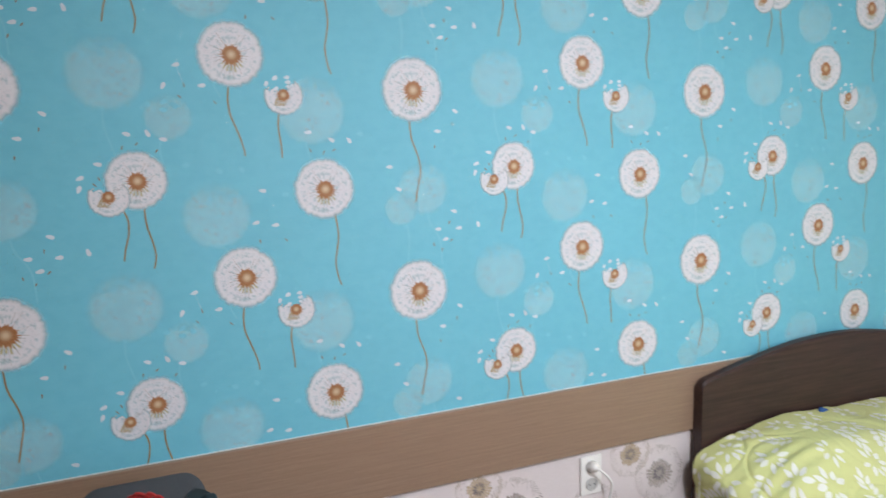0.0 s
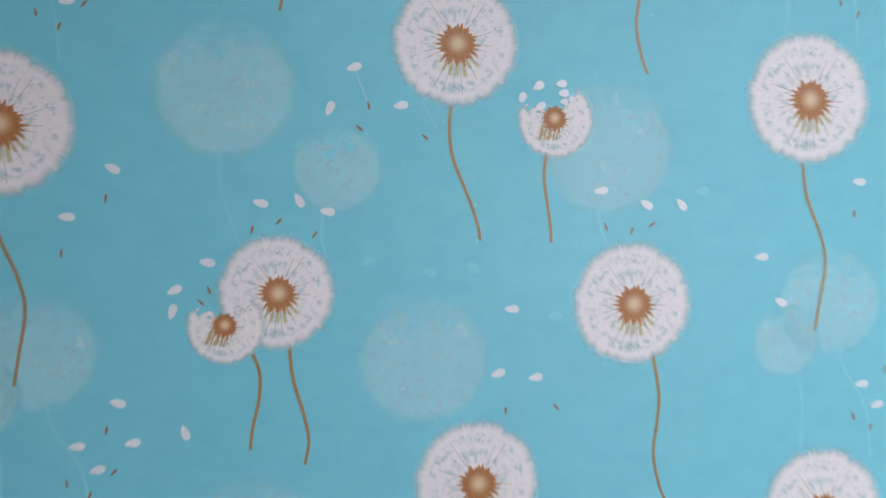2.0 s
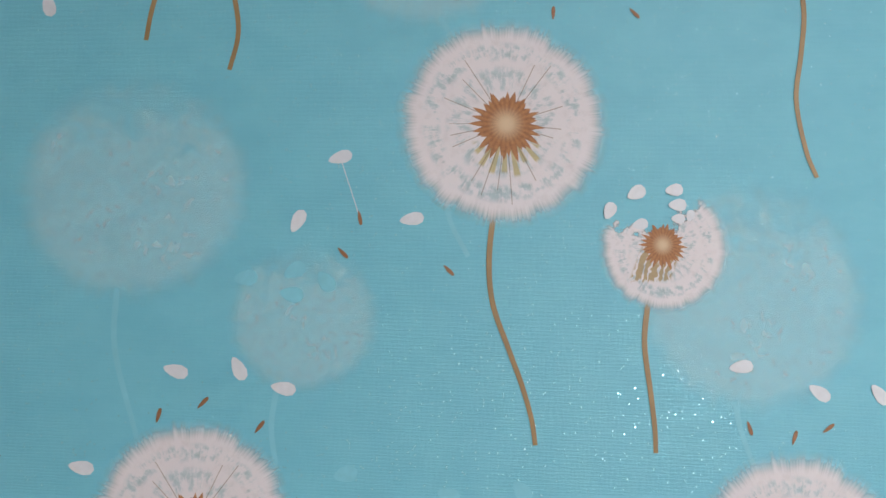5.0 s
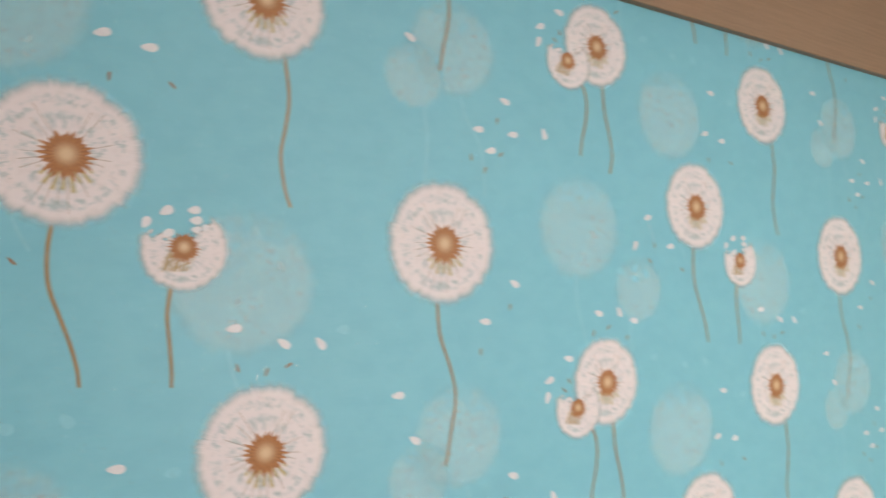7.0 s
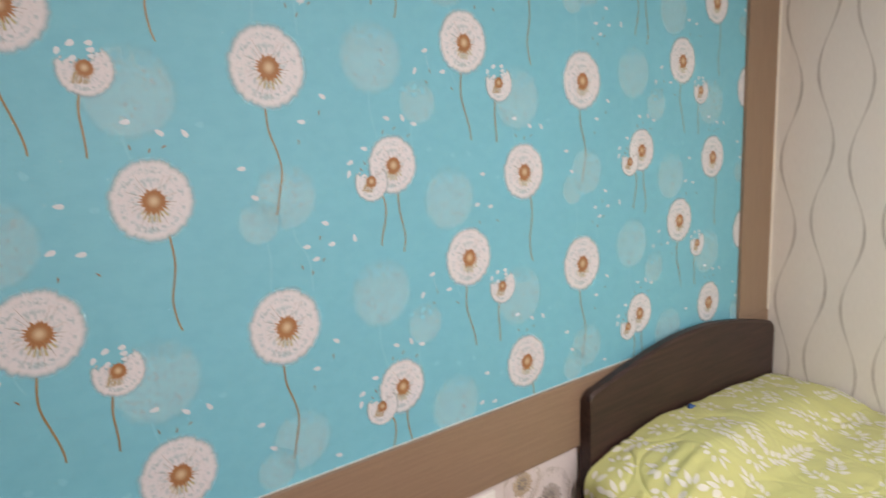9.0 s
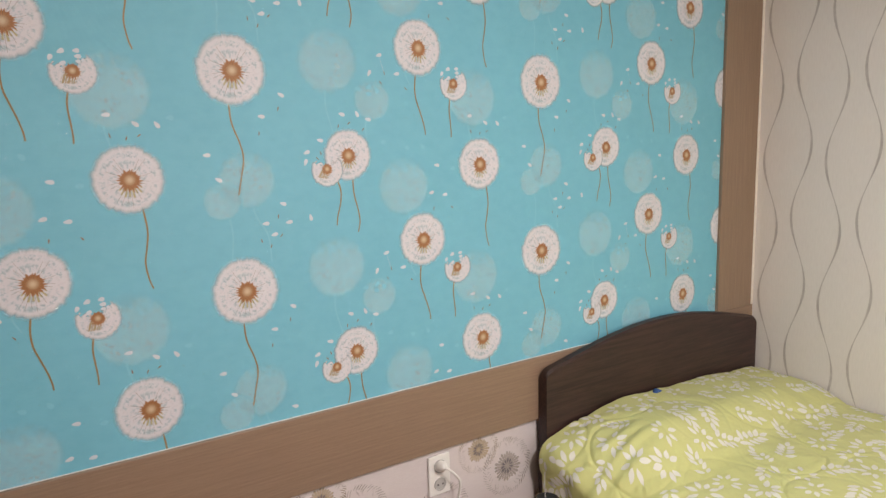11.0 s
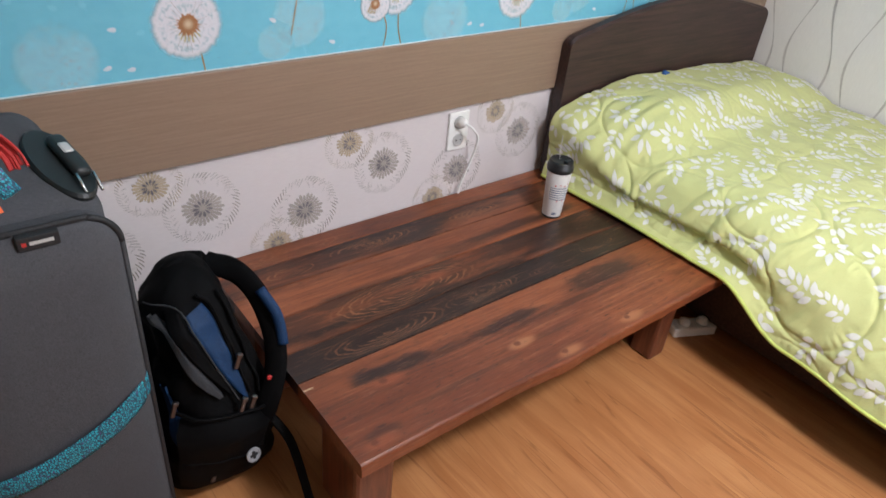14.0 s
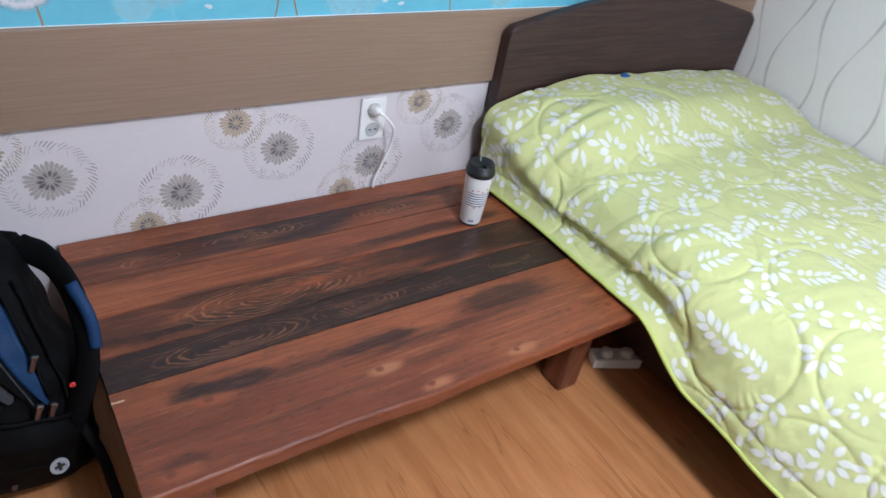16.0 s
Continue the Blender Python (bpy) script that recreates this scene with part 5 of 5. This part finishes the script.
bm = bmesh.new()
NR, NZ = 72, 54
rings = [[bm.verts.new(bag_shape(360 * i / NR, BAG_H * j / NZ)) for i in range(NR)] for j in range(NZ + 1)]
for a, b in zip(rings, rings[1:]):
    for i in range(NR):
        j = (i + 1) % NR
        bm.faces.new((a[i], a[j], b[j], b[i]))
bm.faces.new(rings[0][::-1])
bm.faces.new(rings[-1])
bmesh.ops.recalc_face_normals(bm, faces=bm.faces)
part("body", bag_local(bm), M_BAG, bag, smooth=True)


def bag_patch(name, material, lo, hi, off, label=""):
    """A raised panel on the bag's skin between two lines of (degrees, height)."""
    A, B = smooth_line([(a, z, 0) for a, z in lo], 6), smooth_line([(a, z, 0) for a, z in hi], 6)
    bm = bmesh.new()
    cols = []
    for p, q in zip(A, B):
        cols.append([bm.verts.new(bag_shape(p.x + (q.x - p.x) * k / 8, p.y + (q.y - p.y) * k / 8, off * (1 if 0 < k < 8 else 0.1))) for k in range(9)])
    for a, b in zip(cols, cols[1:]):
        for k in range(8):
            bm.faces.new((a[k], a[k + 1], b[k + 1], b[k]))
    bmesh.ops.recalc_face_normals(bm, faces=bm.faces)
    return part(name, bag_local(bm), material, bag, label, smooth=True)


def bag_line(name, pts, r, material, off=0.004):
    line = [bag_shape(p.x, p.y, off) for p in smooth_line([(a, z, 0) for a, z in pts], 5)]
    return part(name, bag_local(tube(line, r, 6, 1)), material, bag, smooth=True)


bag_patch("blue_panel", M_BAGB, [(243, 0.496), (252, 0.455), (262, 0.410), (274, 0.352), (286, 0.305)], [(268, 0.512), (279, 0.482), (284, 0.425), (288, 0.365), (290, 0.308)], 0.008, "blue nylon panel")
bag_patch("lining", M_BAGG, [(196, 0.484), (222, 0.474), (231, 0.426), (243, 0.378), (261, 0.332)], [(206, 0.492), (230, 0.476), (241, 0.432), (253, 0.388), (266, 0.336)], 0.013, "grey mesh lining in the open pocket")
bag_patch("side_panel", M_BAGB, [(206, 0.346), (210, 0.300), (214, 0.25), (220, 0.21)], [(214, 0.350), (220, 0.305), (226, 0.26), (230, 0.22)], 0.007, "dark blue side panel")
bag_patch("pocket", M_BAG, [(226, 0.05), (255, 0.035), (285, 0.035), (312, 0.05)], [(226, 0.30), (258, 0.29), (284, 0.275), (312, 0.25)], 0.024, "black front pocket")
bag_patch("pocket_flap", M_BAG, [(218, 0.500), (238, 0.440), (252, 0.395), (270, 0.338)], [(240, 0.505), (254, 0.450), (266, 0.396), (280, 0.328)], 0.013, "black padded flap of the open pocket")
bag_line("zip", [(190, 0.498), (219, 0.512), (246, 0.496), (267, 0.385), (279, 0.312)], 0.0018, M_BAGG, 0.015)
bag_line("zip", [(262, 0.525), (279, 0.500), (286, 0.415), (290, 0.32)], 0.004, M_BAG, 0.012)
bag_line("zip", [(222, 0.31), (255, 0.30), (284, 0.285), (313, 0.255)], 0.004, M_BAG, 0.016)
bag_line("seam", [(228, 0.18), (256, 0.165), (284, 0.16), (308, 0.165)], 0.003, M_BAG, 0.024)
bag_line("seam", [(300, 0.52), (304, 0.40), (306, 0.28), (308, 0.16)], 0.004, M_BAG, 0.008)
for a, z in ((285, 0.398), (279, 0.310), (288, 0.302), (225, 0.325), (252, 0.110)):
    p = bag_shape(a, z, 0.022)
    m = Matrix.Translation(p) @ Matrix.Rotation(radians(18), 4, "Y")
    pull = part("zip_pull", bag_local(box(-0.0048, 0.0048, -0.003, 0.003, -0.020, 0.010, 0.002, 2, m=m)), M_PULL, bag, "metal zip pull")
    part("slider", bag_local(box(-0.0065, 0.0065, -0.0045, 0.0045, 0.008, 0.018, 0.0025, 2, m=m)), M_PULL, pull)
p = bag_shape(282, 0.156, 0.032)
bm = lathe([(0.017, 0.0), (0.017, 0.003), (0.013, 0.004), (0.0125, 0.0025)], 28)
turn = Matrix.Translation(p) @ Vector((math.cos(radians(281)), math.sin(radians(281)), 0.30)).to_track_quat("Z", "Y").to_matrix().to_4x4()
bmesh.ops.transform(bm, matrix=turn, verts=bm.verts)
badge = part("round_badge", bag_local(bm), M_RUBBER, bag, "round silver-grey rubber badge")
bm = box(-0.009, 0.009, -0.003, 0.003, 0.0028, 0.0040, m=turn)
box(-0.003, 0.003, -0.009, 0.009, 0.0028, 0.0041, m=turn, bm=bm)
part("badge_mark", bag_local(bm), M_SUITD, badge)
# shoulder strap looping out over the table's end
strap_pts = [(-2.455, -0.215, 0.505), (-2.420, -0.250, 0.513), (-2.382, -0.305, 0.512), (-2.360, -0.355, 0.482), (-2.352, -0.400, 0.428), (-2.356, -0.430, 0.372), (-2.372, -0.450, 0.322), (-2.395, -0.460, 0.270), (-2.412, -0.455, 0.215), (-2.415, -0.43, 0.13)]
strap = part("shoulder_strap", bag_local(tube(strap_pts, 0.0, 12, 7, flat=(0.025, 0.010, (0.62, -0.70, 0.1)))), M_BAG, bag, "padded black shoulder strap", smooth=True)
part("stripe", bag_local(tube([(-2.358, -0.372, 0.498), (-2.344, -0.408, 0.462), (-2.340, -0.424, 0.425), (-2.342, -0.436, 0.392)], 0.0, 10, 6, flat=(0.012, 0.0105, (0.62, -0.70, 0.1)))), M_BAGB, strap, "blue stripe", smooth=True)
bm = lathe([(0.0055, 0.0), (0.0055, 0.003), (0.004, 0.004)], 16)
bmesh.ops.transform(bm, matrix=Matrix.Translation((-2.393, -0.473, 0.352)) @ Matrix.Rotation(radians(90), 4, "X"), verts=bm.verts)
part("pin", bag_local(bm), M_RED, strap, "small red and white pin")
part("grab_loop", bag_local(tube([(-2.520, -0.240, 0.500), (-2.512, -0.262, 0.530), (-2.492, -0.268, 0.545), (-2.468, -0.262, 0.542), (-2.452, -0.24, 0.510)], 0.011, 10, 6)), M_BAG, bag, smooth=True)
web = part("webbing", bag_local(tube([(-2.400, -0.45, 0.24), (-2.385, -0.485, 0.22), (-2.372, -0.515, 0.185), (-2.366, -0.540, 0.13), (-2.360, -0.556, 0.07), (-2.352, -0.566, 0.007)], 0.0, 6, 6, flat=(0.010, 0.002, (1, 0, 0)))), M_BAG, bag, "thin black webbing strap", smooth=True)
ring_pts = [(-2.348 + 0.012 * math.cos(k * math.pi / 6), -0.577 + 0.012 * math.sin(k * math.pi / 6), 0.006) for k in range(13)]
part("buckle", bag_local(tube(ring_pts, 0.0025, 6, 2)), M_CHROME, web, smooth=True)
